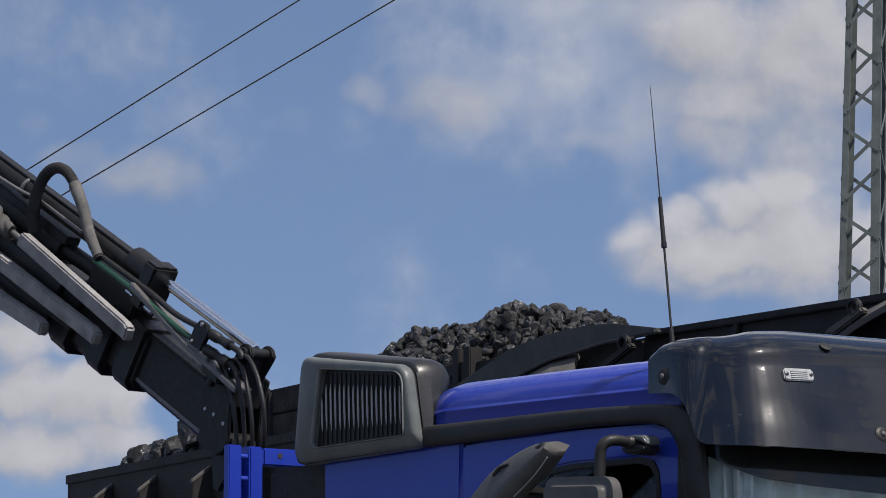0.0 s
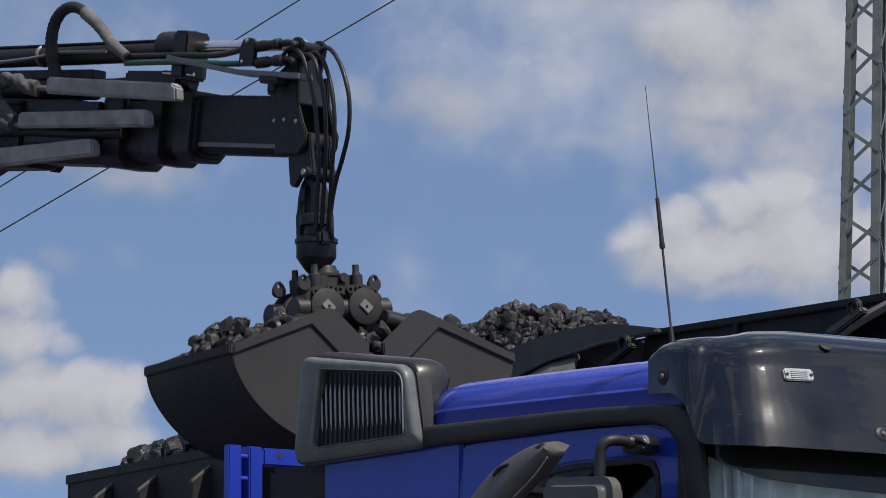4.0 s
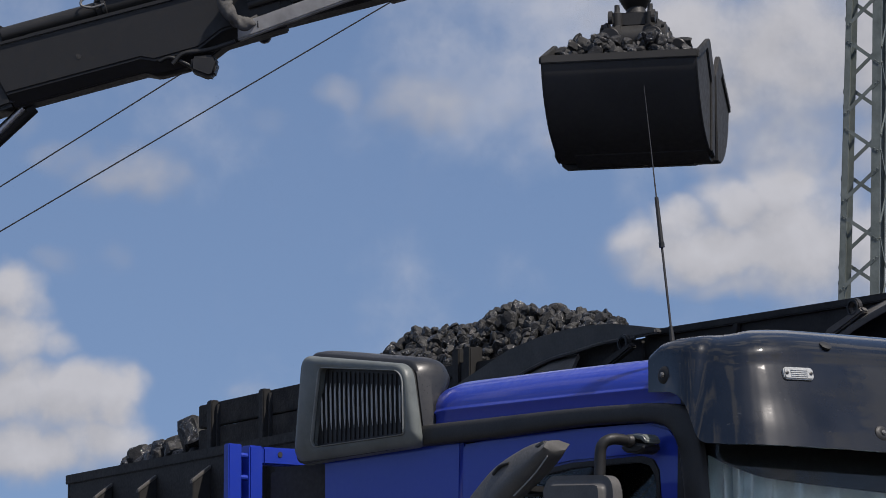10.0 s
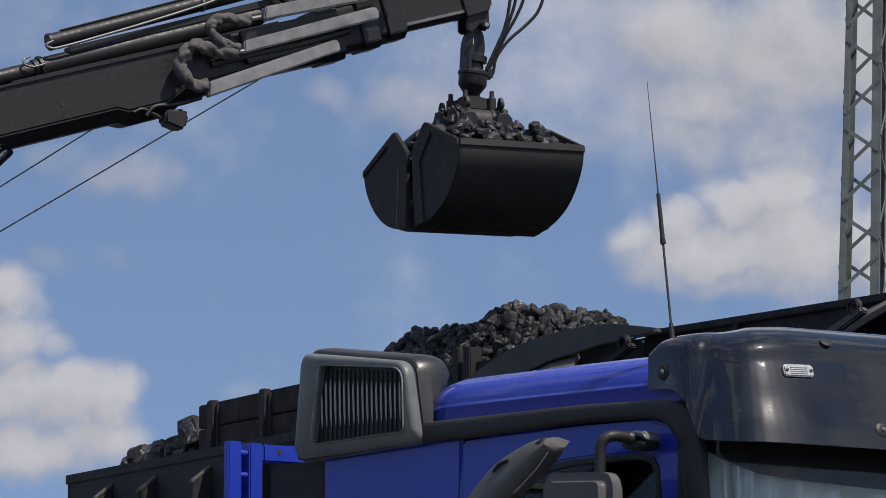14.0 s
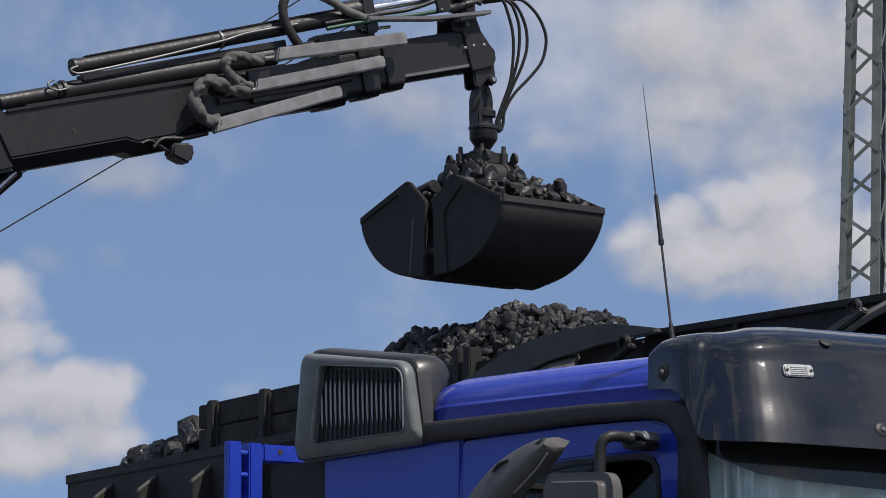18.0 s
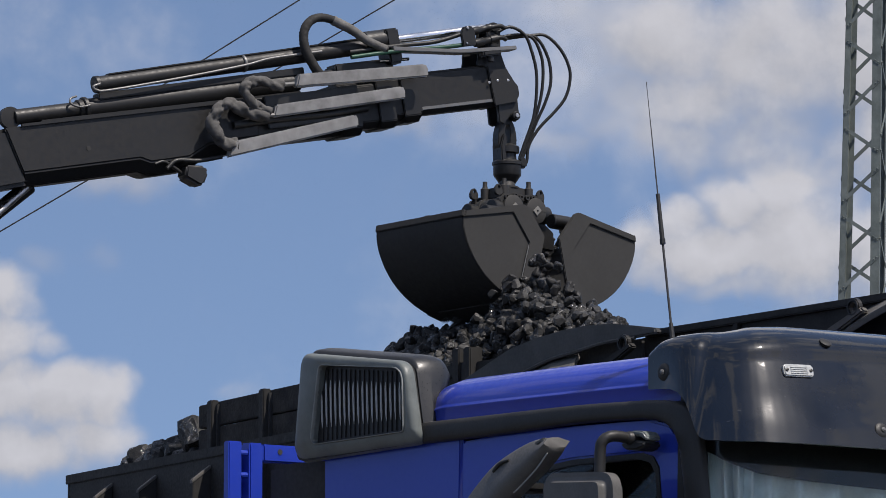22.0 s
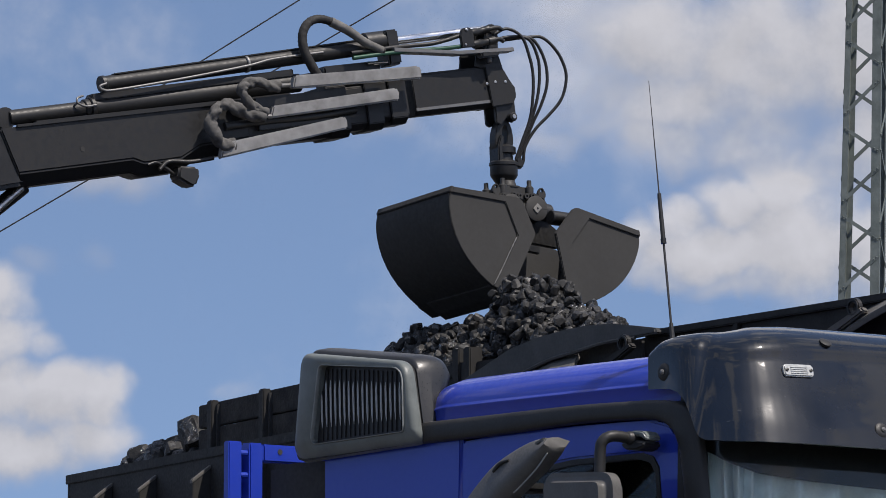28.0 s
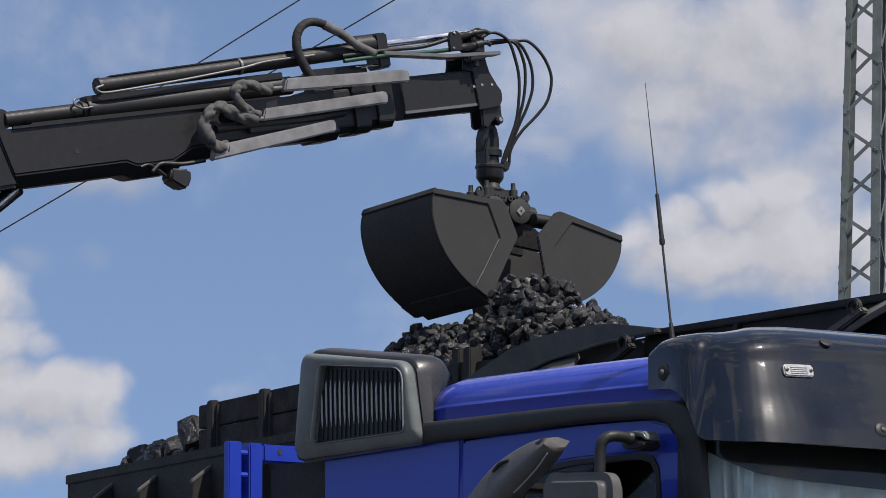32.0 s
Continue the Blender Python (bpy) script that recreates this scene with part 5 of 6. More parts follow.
    rows = [[bm.verts.new(c) for c in (a, b, (b[0], b[1] + 0.01, b[2] - 0.02), (a[0], a[1] + 0.01, a[2] - 0.02))]
            for a, b in (((0.748, -0.060, 3.552), (0.959, -0.200, 3.504)), ((0.997, -0.060, 3.603), (1.184, -0.200, 3.502)), ((1.242, -0.060, 3.614), (1.376, -0.200, 3.504)))]
    for u, v in zip(rows, rows[1:]):
        for k in range(4):
            bm.faces.new((u[k], u[(k + 1) % 4], v[(k + 1) % 4], v[k]))
    bm.faces.new(rows[0])
    bm.faces.new(rows[-1][::-1])
    bmesh.ops.recalc_face_normals(bm, faces=bm.faces)
    part("inner_panel", bm, ARCH, t, "sloping panel in lighter grey")
    # dark block that stands for the shade under the coping
    part("recess_shade", box(1.17, 1.72, -0.02, 0.03, 3.3, 3.636, 0.0), CABIN, t)
    for x0 in (1.74, 3.50):
        ringbm = ring([(x0 + 0.045 * math.sin(a), 3.615 + 0.042 * math.cos(a)) for a in [i * math.pi / 7 for i in range(14)]],
                      [(x0 + 0.026 * math.sin(a), 3.615 + 0.024 * math.cos(a)) for a in [i * math.pi / 7 for i in range(14)]], -0.15, -0.12, 0.006)
        part("shackle_ring", ringbm, GREASE, t, smooth=50)
        # the lug at the lightened coping takes the same paler steel
        part("ring_lug", prism([(x0 - 0.22, 3.51), (x0 - 0.18, 3.54), (x0 + 0.05, 3.615), (x0 + 0.08, 3.59), (x0 - 0.13, 3.51)], -0.15, -0.11, 0.008), TENDER if x0 < 3 else ARCH, t)
    for x in (2.42, 4.5):
        part("stay", prism([(x - 0.05, 3.45), (x + 0.04, 3.655), (x + 0.08, 3.655), (x + 0.02, 3.45)], -0.025, -0.005, 0.003), TENDER, t)
    part("inside_sheet", box(1.8, L1 - 0.05, 0.5, 0.53, 2.6, 3.60, 0.0), TENDER, t)
    return t


tender = build_tender()


# ---- wagon behind the truck bed ----
WAGON_AT = pose(-2.115, 22.0, 0, 0, 0, -65)


def build_wagon():
    w = thing("coal_wagon", WAGON_AT, "black steel coal wagon with welded brackets on its side", "wagon")
    part("near_wall", box(-0.0, 5.0, 0.0, 0.03, 1.0, 3.14, 0.003), TENDER, w)
    part("far_wall", box(0.0, 5.0, 1.9, 1.93, 1.0, 3.14, 0.003), TENDER, w)
    part("end_wall", box(-0.03, 0.0, 0.0, 1.93, 1.0, 3.14, 0.003), TENDER, w)
    part("end_wall", box(5.0, 5.03, 0.0, 1.93, 1.0, 3.14, 0.003), TENDER, w)
    part("floor_plate", box(0.0, 5.0, 0.03, 1.9, 1.0, 1.08, 0.0), TENDER, w)
    part("top_rail", box(-0.04, 5.04, -0.010, 0.05, 3.13, 3.182, 0.004), TENDER, w, "black top rail")
    part("top_rail", box(-0.04, 5.04, 1.88, 1.97, 3.13, 3.185, 0.006), TENDER, w)
    for x in (0.695, 1.375, 2.16, 2.92, 3.68, 4.42):
        g = part("bracket", prism_x([(0.0, 3.088), (-0.10, 3.008), (-0.10, 2.4), (0.0, 2.4)], x - 0.014, x + 0.014, 0.003), TENDER, w)
        part("bracket_edge", prism_x([(0.0, 3.094), (-0.104, 3.013), (-0.106, 2.994), (0.0, 3.076)], x - 0.019, x + 0.019, 0.003), ARCH, g, "lighter bracket edge")
    part("frame", box(0.1, 4.9, 0.3, 1.6, 0.7, 1.0, 0.02), TENDER, w)
    for x in (0.8, 4.2):
        for y in (0.4, 1.66):
            part("wheel", lathe([(0.06, 0), (0.44, 0.0), (0.47, 0.02), (0.47, 0.10), (0.50, 0.11), (0.50, 0.14), (0.06, 0.14)], 28, pose(x, y, 0.50, 90)), TENDER, w, smooth=40)
    # plank extension standing on the rail
    for z0, z1 in ((3.17, 3.295), (3.302, 3.425)):
        part("plank", box(1.865, 4.6, 0.05, 0.09, z0, z1, 0.005), PLANK, w, "sooty wooden plank")
    for x in (2.125, 2.83, 3.6):
        part("stake", box(x - 0.045, x + 0.02, 0.01, 0.055, 3.12, 3.432, 0.006), TENDER, w)
        part("stake_web", box(x + 0.02, x + 0.045, 0.035, 0.055, 3.12, 3.41, 0.003), CABIN, w)
    return w


wagon = build_wagon()

rng = random.Random(5)
spots = []
for p, s in (((1.64, 0.13, 3.285), 0.26), ((1.40, 0.12, 3.20), 0.15), ((1.30, 0.12, 3.245), 0.13), ((1.13, 0.12, 3.235), 0.17), ((1.04, 0.12, 3.20), 0.2), ((0.84, 0.12, 3.215), 0.19), ((0.70, 0.12, 3.18), 0.16), ((0.94, 0.14, 3.19), 0.2), ((1.5, 0.12, 3.18), 0.14), ((1.22, 0.12, 3.18), 0.18), ((0.4, 0.15, 3.15), 0.14)):
    spots.append((WAGON_AT @ Vector(p), s))
for i in range(420):
    x, y = rng.uniform(0.1, 4.9), rng.uniform(0.12, 1.85)
    z = 3.10 + 0.06 * math.exp(-((x - 2.6) / 1.6) ** 2) - 0.08 * (x < 0.9) + rng.uniform(-0.03, 0.02)
    spots.append((WAGON_AT @ Vector((x, y, z)), rng.uniform(0.12, 0.2)))
heap("coal_in_wagon", spots, "large black coal lumps heaped in the wagon")


# ---- the coal heap in the tender ----
RIDGE = ((-2.2, 3.50), (-1.45, 3.70), (-1.28, 3.78), (-1.16, 3.80), (-1.10, 3.83), (-1.01, 3.852), (-0.93, 3.875), (-0.78, 3.907), (-0.61, 3.90), (-0.39, 3.90), (-0.29, 3.873), (-0.19, 3.89), (-0.09, 3.93), (0.10, 3.962), (0.37, 3.907), (0.52, 3.906), (0.75, 3.847), (0.90, 3.838), (1.02, 3.805), (1.10, 3.75), (1.17, 3.68), (1.5, 3.40), (5.2, 3.0))


def heap_z(x, y):
    """Height of the first heap in the tender's space: a ridge close behind the near wall, falling to both sides."""
    xr = x + 1.515 * (y - 0.30)
    top = between(RIDGE, max(-2.19, min(xr, 5.1)))
    if y < 0.30:
        return top - max(0.0, top - 3.64) * max(0.0, (0.30 - y) / 0.28) ** 1.2
    return top + 0.10 * min(y - 0.30, 0.5) - 0.35 * max(0.0, y - 0.75)


rng = random.Random(11)
spots = []
for i in range(48):
    for k in range(22):
        y = 0.05 + 1.25 * (k + rng.uniform(0, 1)) / 22
        x = -1.9 + 3.4 * (i + rng.uniform(0, 1)) / 48 - 1.515 * (y - 0.30)
        s = rng.choice((0.05, 0.06, 0.07, 0.08, 0.09, 0.10))
        if x > -2.12:
            spots.append((TENDER_AT @ Vector((x, y, heap_z(x, y) + rng.uniform(-0.035, 0.02))), s))
for i in range(200):
    x, y = -2.0 + 3.5 * rng.random(), 0.06 + 0.4 * rng.random()
    spots.append((TENDER_AT @ Vector((x, y, heap_z(x, y) + rng.uniform(0.0, 0.03))), rng.choice((0.045, 0.055, 0.065))))
heap("coal_in_tender", spots, "black coal lumps heaped above the tender's rim")
bm = bmesh.new()
rows = [[bm.verts.new((-2.15 + 6.9 * i / 40, 0.05 + 2.55 * k / 24, heap_z(-2.15 + 6.9 * i / 40, 0.05 + 2.55 * k / 24) - 0.04)) for k in range(25)] for i in range(41)]
for a, b in zip(rows, rows[1:]):
    for k in range(24):
        bm.faces.new((a[k], a[k + 1], b[k + 1], b[k]))
bmesh.ops.recalc_face_normals(bm, faces=bm.faces)
under = part("coal_bed", bm, COAL, tender, "coal slack under the lumps")

# ---- lattice mast and wires ----
def build_mast():
    """A tapering square lattice of angle irons with crossed flat braces."""
    m = thing("lattice_mast", pose(6.5, 60.3, 0), "grey-green riveted steel lattice mast", "mast")

    def corner(i, z):
        """One of the four corners: front left, front right, back left, back right."""
        a = 0.55 + 0.017 * (13.4 - z)
        c, s = math.cos(radians(-15.5)), math.sin(radians(-15.5))
        x, y = ((0, 0), (a, 0), (0, a), (a, a))[i]
        return Vector((-0.14 - 0.0405 * (13.4 - z) + x * c - y * s, -0.05 + x * s + y * c, z))
    H = 18.0
    faces = ((0, 1), (2, 3), (0, 2), (1, 3))

    def bar(a, b, u, w, side, t):
        """A flat bar from a to b, w wide along u and t thick along side."""
        bm = bmesh.new()
        vs = [bm.verts.new(c + u * su * w / 2 + side * ss * t / 2) for c in (a, b) for su, ss in ((-1, -1), (1, -1), (1, 1), (-1, 1))]
        for k in range(4):
            bm.faces.new((vs[k], vs[(k + 1) % 4], vs[4 + (k + 1) % 4], vs[4 + k]))
        bm.faces.new(vs[:4][::-1])
        bm.faces.new(vs[4:])
        bmesh.ops.recalc_face_normals(bm, faces=bm.faces)
        return bm
    for i in range(4):
        nx, ny = (1, 0, 3, 2)[i], (2, 3, 0, 1)[i]
        lo, hi = corner(i, 0.0), corner(i, H)
        ux, uy = (corner(nx, 9.0) - corner(i, 9.0)).normalized(), (corner(ny, 9.0) - corner(i, 9.0)).normalized()
        w = (0.085, 0.135)[i % 2]
        leg = part("leg", bar(lo + ux * w / 2, hi + ux * w / 2, ux, w, uy, 0.012), TOWER, m)
        part("flange", bar(lo + uy * 0.051, hi + uy * 0.051, uy, 0.09, ux, 0.012), TOWER, leg)
    for f, (p, q) in enumerate(faces):
        out = ((corner(0, 9.0) - corner(2, 9.0)) * (1, -1, 0, 0)[f] + (corner(0, 9.0) - corner(1, 9.0)) * (0, 0, 1, -1)[f]).normalized()
        shift = (0.0, -0.69, 0.35, 1.04)[f]
        for k in range(13):
            zt = 16.98 - 1.395 * k + shift
            for z0, z1, a, b in ((zt, zt - 0.42, p, q), (zt - 0.65, zt - 1.21, q, p)):
                if z1 < 0.1 or z0 > H - 0.1:
                    continue
                c, d = corner(a, z0) + out * 0.010, corner(b, z1) + out * 0.010
                along = (d - c).normalized()
                c, d = c + along * 0.02, d - along * 0.02
                brace = part("brace", bar(c, d, along.cross(out).normalized(), 0.058, out, 0.010), TOWER, m)
                if f in (0, 3) and 8.0 < z1 < 14.0:
                    for e, g in ((c, along), (d, -along)):
                        for h in (0.03, 0.085):
                            turn = out.to_track_quat("Z", "Y").to_matrix().to_4x4()
                            part("rivet", lathe([(0.015, 0), (0.012, 0.008), (0.005, 0.011)], 8, Matrix.Translation(e + g * h + out * 0.004) @ turn), TOWER, brace)
    return m


mast = build_mast()


def wire(a, b, sag):
    a, b = Vector(a), Vector(b)
    pts = [a.lerp(b, i / 16) - Vector((0, 0, sag * 4 * (i / 16) * (1 - i / 16))) for i in range(17)]
    return tagged(part("overhead_wire", tube(pts, 0.0085, 6, 3), CABLE), "thin dark overhead wire across the sky", "wire", "overhead wires")


wire((-18.13, 45, 0.0), (8.6, 45, 17.01), 0.03)
wire((-18.08, 45, 0.0), (9.6, 45, 16.54), 0.03)


# ---- clouds: far sheets that drift ----
CLOUD_Y = 1500.0
PX = CLOUD_Y * math.tan(radians(6.5)) / 784.0


def cloud_sheet(name, label, blobs, w, h, seed, bright=0.62, soft=0.35, wisp=1.0):
    """A flat far cloud bank: billowing noise gathered round soft ellipses (x, z, rx, rz, weight) in the sheet's space,
    paler on the side that turns to the sun."""
    m = bpy.data.materials.new(name)
    m.use_nodes = True
    n, l = m.node_tree.nodes, m.node_tree.links
    n.remove(n["Principled BSDF"])
    tc = n.new("ShaderNodeTexCoord")

    def vec(op, a, b=None, scale=None):
        k = n.new("ShaderNodeVectorMath")
        k.operation = op
        for i, v in enumerate((a, b)):
            if v is None:
                continue
            if isinstance(v, tuple):
                k.inputs[i].default_value = v
            else:
                l.new(v, k.inputs[i])
        if scale is not None:
            k.inputs["Scale"].default_value = scale
        return k.outputs["Value"] if op == "LENGTH" else k.outputs[0]

    def calc(op, a, b, c=None):
        k = n.new("ShaderNodeMath")
        k.operation = op
        for i, v in enumerate((a, b, c)):
            if v is None:
                continue
            if isinstance(v, (int, float)):
                k.inputs[i].default_value = v
            else:
                l.new(v, k.inputs[i])
        return k.outputs[0]

    def ramp(src, a, b, c, d, smooth=True):
        k = n.new("ShaderNodeMapRange")
        k.interpolation_type = "SMOOTHSTEP" if smooth else "LINEAR"
        for key, v in zip(("From Min", "From Max", "To Min", "To Max"), (a, b, c, d)):
            k.inputs[key].default_value = v
        l.new(src, k.inputs["Value"])
        return k.outputs[0]

    def fbm(src, scale, detail, rough):
        k = n.new("ShaderNodeTexNoise")
        k.inputs["Scale"].default_value, k.inputs["Detail"].default_value, k.inputs["Roughness"].default_value = scale, detail, rough
        l.new(src, k.inputs["Vector"])
        return k

    def mass(shift):
        """How thick the cloud is at a place moved by shift."""
        at = vec("ADD", vec("ADD", tc.outputs["Object"], (seed * 37.1, 0, seed * 11.7)), shift)
        drift = vec("SCALE", vec("SUBTRACT", fbm(at, 0.035, 3, 0.5).outputs["Color"], (0.5, 0.5, 0.5)), None, 22.0)
        here = vec("ADD", vec("ADD", tc.outputs["Object"], shift), drift)
        total = None
        for x, z, rx, rz, wt in blobs:
            r = vec("LENGTH", vec("DIVIDE", vec("SUBTRACT", here, (x, 0, z)), (rx, 1e6, rz)))
            one = ramp(r, 1.45, 0.15, 0.0, wt)
            total = one if total is None else calc("SMOOTH_MAX", total, one, 0.15)
        puff = n.new("ShaderNodeTexVoronoi")
        puff.feature = "SMOOTH_F1"
        puff.inputs["Scale"].default_value, puff.inputs["Detail"].default_value, puff.inputs["Roughness"].default_value, puff.inputs["Smoothness"].default_value = 0.055, 3.0, 0.5, 0.6
        l.new(vec("ADD", at, vec("SCALE", drift, None, 0.6)), puff.inputs["Vector"])
        rag = fbm(at, 0.045, 9, 0.60).outputs["Fac"]
        fray = calc("ADD", calc("MULTIPLY_ADD", rag, 1.25 * wisp, -0.625 * wisp), calc("MULTIPLY_ADD", puff.outputs["Distance"], -0.35, 0.16))
        return calc("MULTIPLY_ADD", fray, calc("MULTIPLY_ADD", total, 0.55, 0.12), total)
    here = mass((0.0, 0.0, 0.0))
    sunward = mass((7.0, 0.0, 12.0))
    cover = ramp(here, 0.48 - soft, 0.48 + soft, 0.0, 0.93)
    tone = calc("ADD", ramp(calc("SUBTRACT", here, sunward), -0.45, 0.45, bright * 0.83, bright * 1.06, False), calc("MULTIPLY_ADD", fbm(tc.outputs["Object"], 0.06, 8, 0.6).outputs["Fac"], 0.10, -0.05))
    em = n.new("ShaderNodeEmission")
    em.inputs[0].default_value = (0.93, 0.965, 1.04, 1)
    l.new(tone, em.inputs[1])
    tr = n.new("ShaderNodeBsdfTransparent")
    mix = n.new("ShaderNodeMixShader")
    l.new(cover, mix.inputs[0])
    l.new(tr.outputs[0], mix.inputs[1])
    l.new(em.outputs[0], mix.inputs[2])
    l.new(mix.outputs[0], n["Material Output"].inputs[0])
    bm = bmesh.new()
    vs = [bm.verts.new(c) for c in ((-w, 0, -h), (w, 0, -h), (w, 0, h), (-w, 0, h))]
    bm.faces.new(vs)
    ob = part(name, bm, m)
    ob.visible_shadow = False
    return tagged(ob, label, "cloud", "clouds", "structure")


def sky_at(px, py, y):
    """The place where the line of sight through a point of the view meets depth y."""
    f = 784.0 / math.tan(radians(6.5))
    d = AIM.to_3x3() @ Vector(((px - 784) / f, (441 - py) / f, -1))
    return Vector(EYE) + d * (y / d.y)


def blobs_px(cx, cy, rows):
    return [((x - cx) * PX, (cy - y) * PX, rx * PX, ry * PX, w) for x, y, rx, ry, w in rows]


CLOUDS = [
    ("cloud_upper", "broad grey-white cloud bank in a blue sky", (1300, 130), (-105, 6),
     [(1130, 25, 110, 60, 0.48), (1090, 100, 70, 34, 0.22), (1270, 60, 190, 110, 0.95), (1440, 80, 200, 140, 1.0), (1640, 70, 220, 170, 1.0), (1330, 170, 240, 90, 0.85), (1200, 225, 110, 42, 0.46), (1065, 250, 74, 38, 0.46), (1280, 245, 120, 70, 0.74), (1430, 240, 160, 90, 0.74), (1640, 250, 180, 120, 0.8)], 3, 0.55, 0.44, 1.0),
    ("cloud_bright", "bright white cumulus cloud with ragged edges", (1300, 400), (-4, 0),
     [(1390, 335, 120, 68, 1.0), (1300, 365, 100, 66, 1.0), (1200, 392, 76, 50, 0.92), (1125, 425, 72, 48, 0.82), (1260, 445, 210, 75, 0.98), (1420, 430, 170, 130, 1.0), (1560, 440, 130, 120, 0.95), (1180, 485, 120, 42, 0.62), (1350, 505, 190, 46, 0.70)], 8, 0.575, 0.36, 0.9),
    ("cloud_wisp", "thin broken wisp of cloud", (800, 180), (-150, 0),
     [(800, 182, 130, 64, 0.62), (640, 175, 58, 40, 0.48), (890, 145, 80, 40, 0.22), (500, 212, 55, 34, 0.26), (960, 205, 66, 38, 0.30)], 5, 0.50, 0.44, 1.1),
    ("cloud_small", "small faint cloud low in the sky", (240, 310), (-60, 0),
     [(245, 308, 125, 64, 0.66), (125, 282, 105, 38, 0.44), (335, 300, 56, 38, 0.46), (50, 205, 44, 50, 0.30), (115, 470, 60, 40, 0.32), (215, 480, 50, 46, 0.32)], 6, 0.48, 0.44, 1.1),
    ("cloud_low", "bright cumulus cloud low beside the wagon", (100, 720), (-46, 0),
     [(130, 705, 165, 80, 1.0), (232, 700, 78, 66, 1.0), (40, 690, 110, 80, 1.0), (60, 805, 190, 80, 1.0), (200, 775, 120, 66, 0.86), (30, 505, 78, 74, 0.92), (25, 590, 110, 80, 0.96), (110, 600, 60, 46, 0.66), (490, 690, 80, 34, 0.40)], 9, 0.555, 0.36, 0.9),
]
cloud_rows = []
for i, (nm, lb, (cx, cy), (dx, dy), bl, seed, br, sf, wi) in enumerate(CLOUDS):
    y = CLOUD_Y + 40 * i
    c = cloud_sheet(nm, lb, blobs_px(cx, cy, bl), 900 * PX, 520 * PX, seed, br, sf, wi)
    a, b = sky_at(cx, cy, y), sky_at(cx + dx, cy + dy, y)
    cloud_rows.append((c, [(0.0, Matrix.Translation(a)), (32.0, Matrix.Translation(b))]))


# ---- how the crane, the grab and the coal move ----
# seconds, slew and pitch in degrees, reach from the column, height of the tip, slide of the last stage
BOOM = [(0, -43.91, -31.89, 4.747, 2.808, 0.006), (0.5, -42.8, -29.17, 4.786, 2.927, 0.007), (1, -42.36, -26.28, 4.789, 3.073, 0), (1.5, -42.48, -23.28, 4.813, 3.211, -0.005),
        (2, -42.56, -20, 4.878, 3.359, -0.004), (2.5, -42.48, -16.7, 4.943, 3.5, 0), (3, -43.16, -13.07, 5.053, 3.643, 0.01), (3.5, -43.9, -9.85, 5.15, 3.776, 0.015),
        (4.5, -44.61, -5.5, 5.232, 4.103, 0.01), (5.5, -45.25, -1.8, 5.297, 4.41, 0.02), (6, -45.49, 1.1, 5.305, 4.6, 0.04), (6.5, -44.72, 3.8, 5.261, 4.8, 0.055),
        (7, -43.04, 6.8, 5.256, 4.993, 0.075), (7.5, -38.35, 9.3, 5.198, 5.144, 0.105), (8, -32.61, 10.8, 5.201, 5.28, 0.145), (8.5, -25.15, 11.6, 5.18, 5.378, 0.18),
        (9, -18.6, 12.6, 5.154, 5.46, 0.19), (9.5, -10.89, 13.6, 5.137, 5.531, 0.142), (10, -2.63, 14.4, 5.111, 5.588, 0.131), (10.5, 5.64, 15, 5.109, 5.619, 0.124),
        (11, 13.25, 15.6, 5.09, 5.635, 0.09), (11.5, 19, 15.9, 5.03, 5.624, 0.04), (12, 20.042, 15.95, 4.979, 5.595, 0.021), (12.5, 22.866, 16.09, 4.94, 5.594, -0.018),
        (13, 23.622, 16.226, 4.884, 5.587, -0.053), (13.5, 23.861, 16.322, 4.867, 5.587, -0.068), (14, 25.368, 16.348, 4.863, 5.588, -0.086), (14.5, 27.105, 16.278, 4.875, 5.593, -0.087),
        (15.5, 29.2, 16.1, 4.91, 5.585, -0.075), (16.5, 29.89, 15.559, 4.974, 5.561, -0.041), (17, 29.836, 14.699, 5.04, 5.5, -0.02), (17.5, 29.865, 13.96, 5.064, 5.44, -0.023),
        (18, 29.93, 13.071, 5.099, 5.372, -0.025), (18.5, 29.617, 12.138, 5.151, 5.306, -0.007), (19, 29.9, 11.3, 5.205, 5.243, 0.005), (19.5, 29.835, 10.698, 5.231, 5.196, 0.012),
        (20, 29.778, 10.496, 5.238, 5.18, 0.014), (21, 29.698, 10.553, 5.24, 5.185, 0.016), (22, 29.704, 10.561, 5.235, 5.184, 0.011), (23, 29.598, 10.588, 5.229, 5.187, 0.012),
        (24, 29.505, 10.552, 5.224, 5.185, 0.009), (24.5, 29.526, 10.534, 5.236, 5.187, 0.022), (25, 29.307, 10.552, 5.252, 5.189, 0.042), (25.5, 30.465, 10.637, 5.274, 5.199, 0.052),
        (27.5, 30.437, 10.576, 5.299, 5.202, 0.084), (28, 31.559, 10.619, 5.319, 5.21, 0.093), (28.5, 32.021, 10.661, 5.317, 5.212, 0.087), (29, 32.494, 10.699, 5.31, 5.213, 0.081),
        (29.5, 32.547, 10.729, 5.314, 5.214, 0.082), (30, 32.488, 10.713, 5.316, 5.213, 0.085), (31, 32.542, 10.732, 5.313, 5.214, 0.082), (31.5, 33.16, 10.703, 5.315, 5.213, 0.079),
        (32, 33.494, 10.721, 5.346, 5.221, 0.111)]
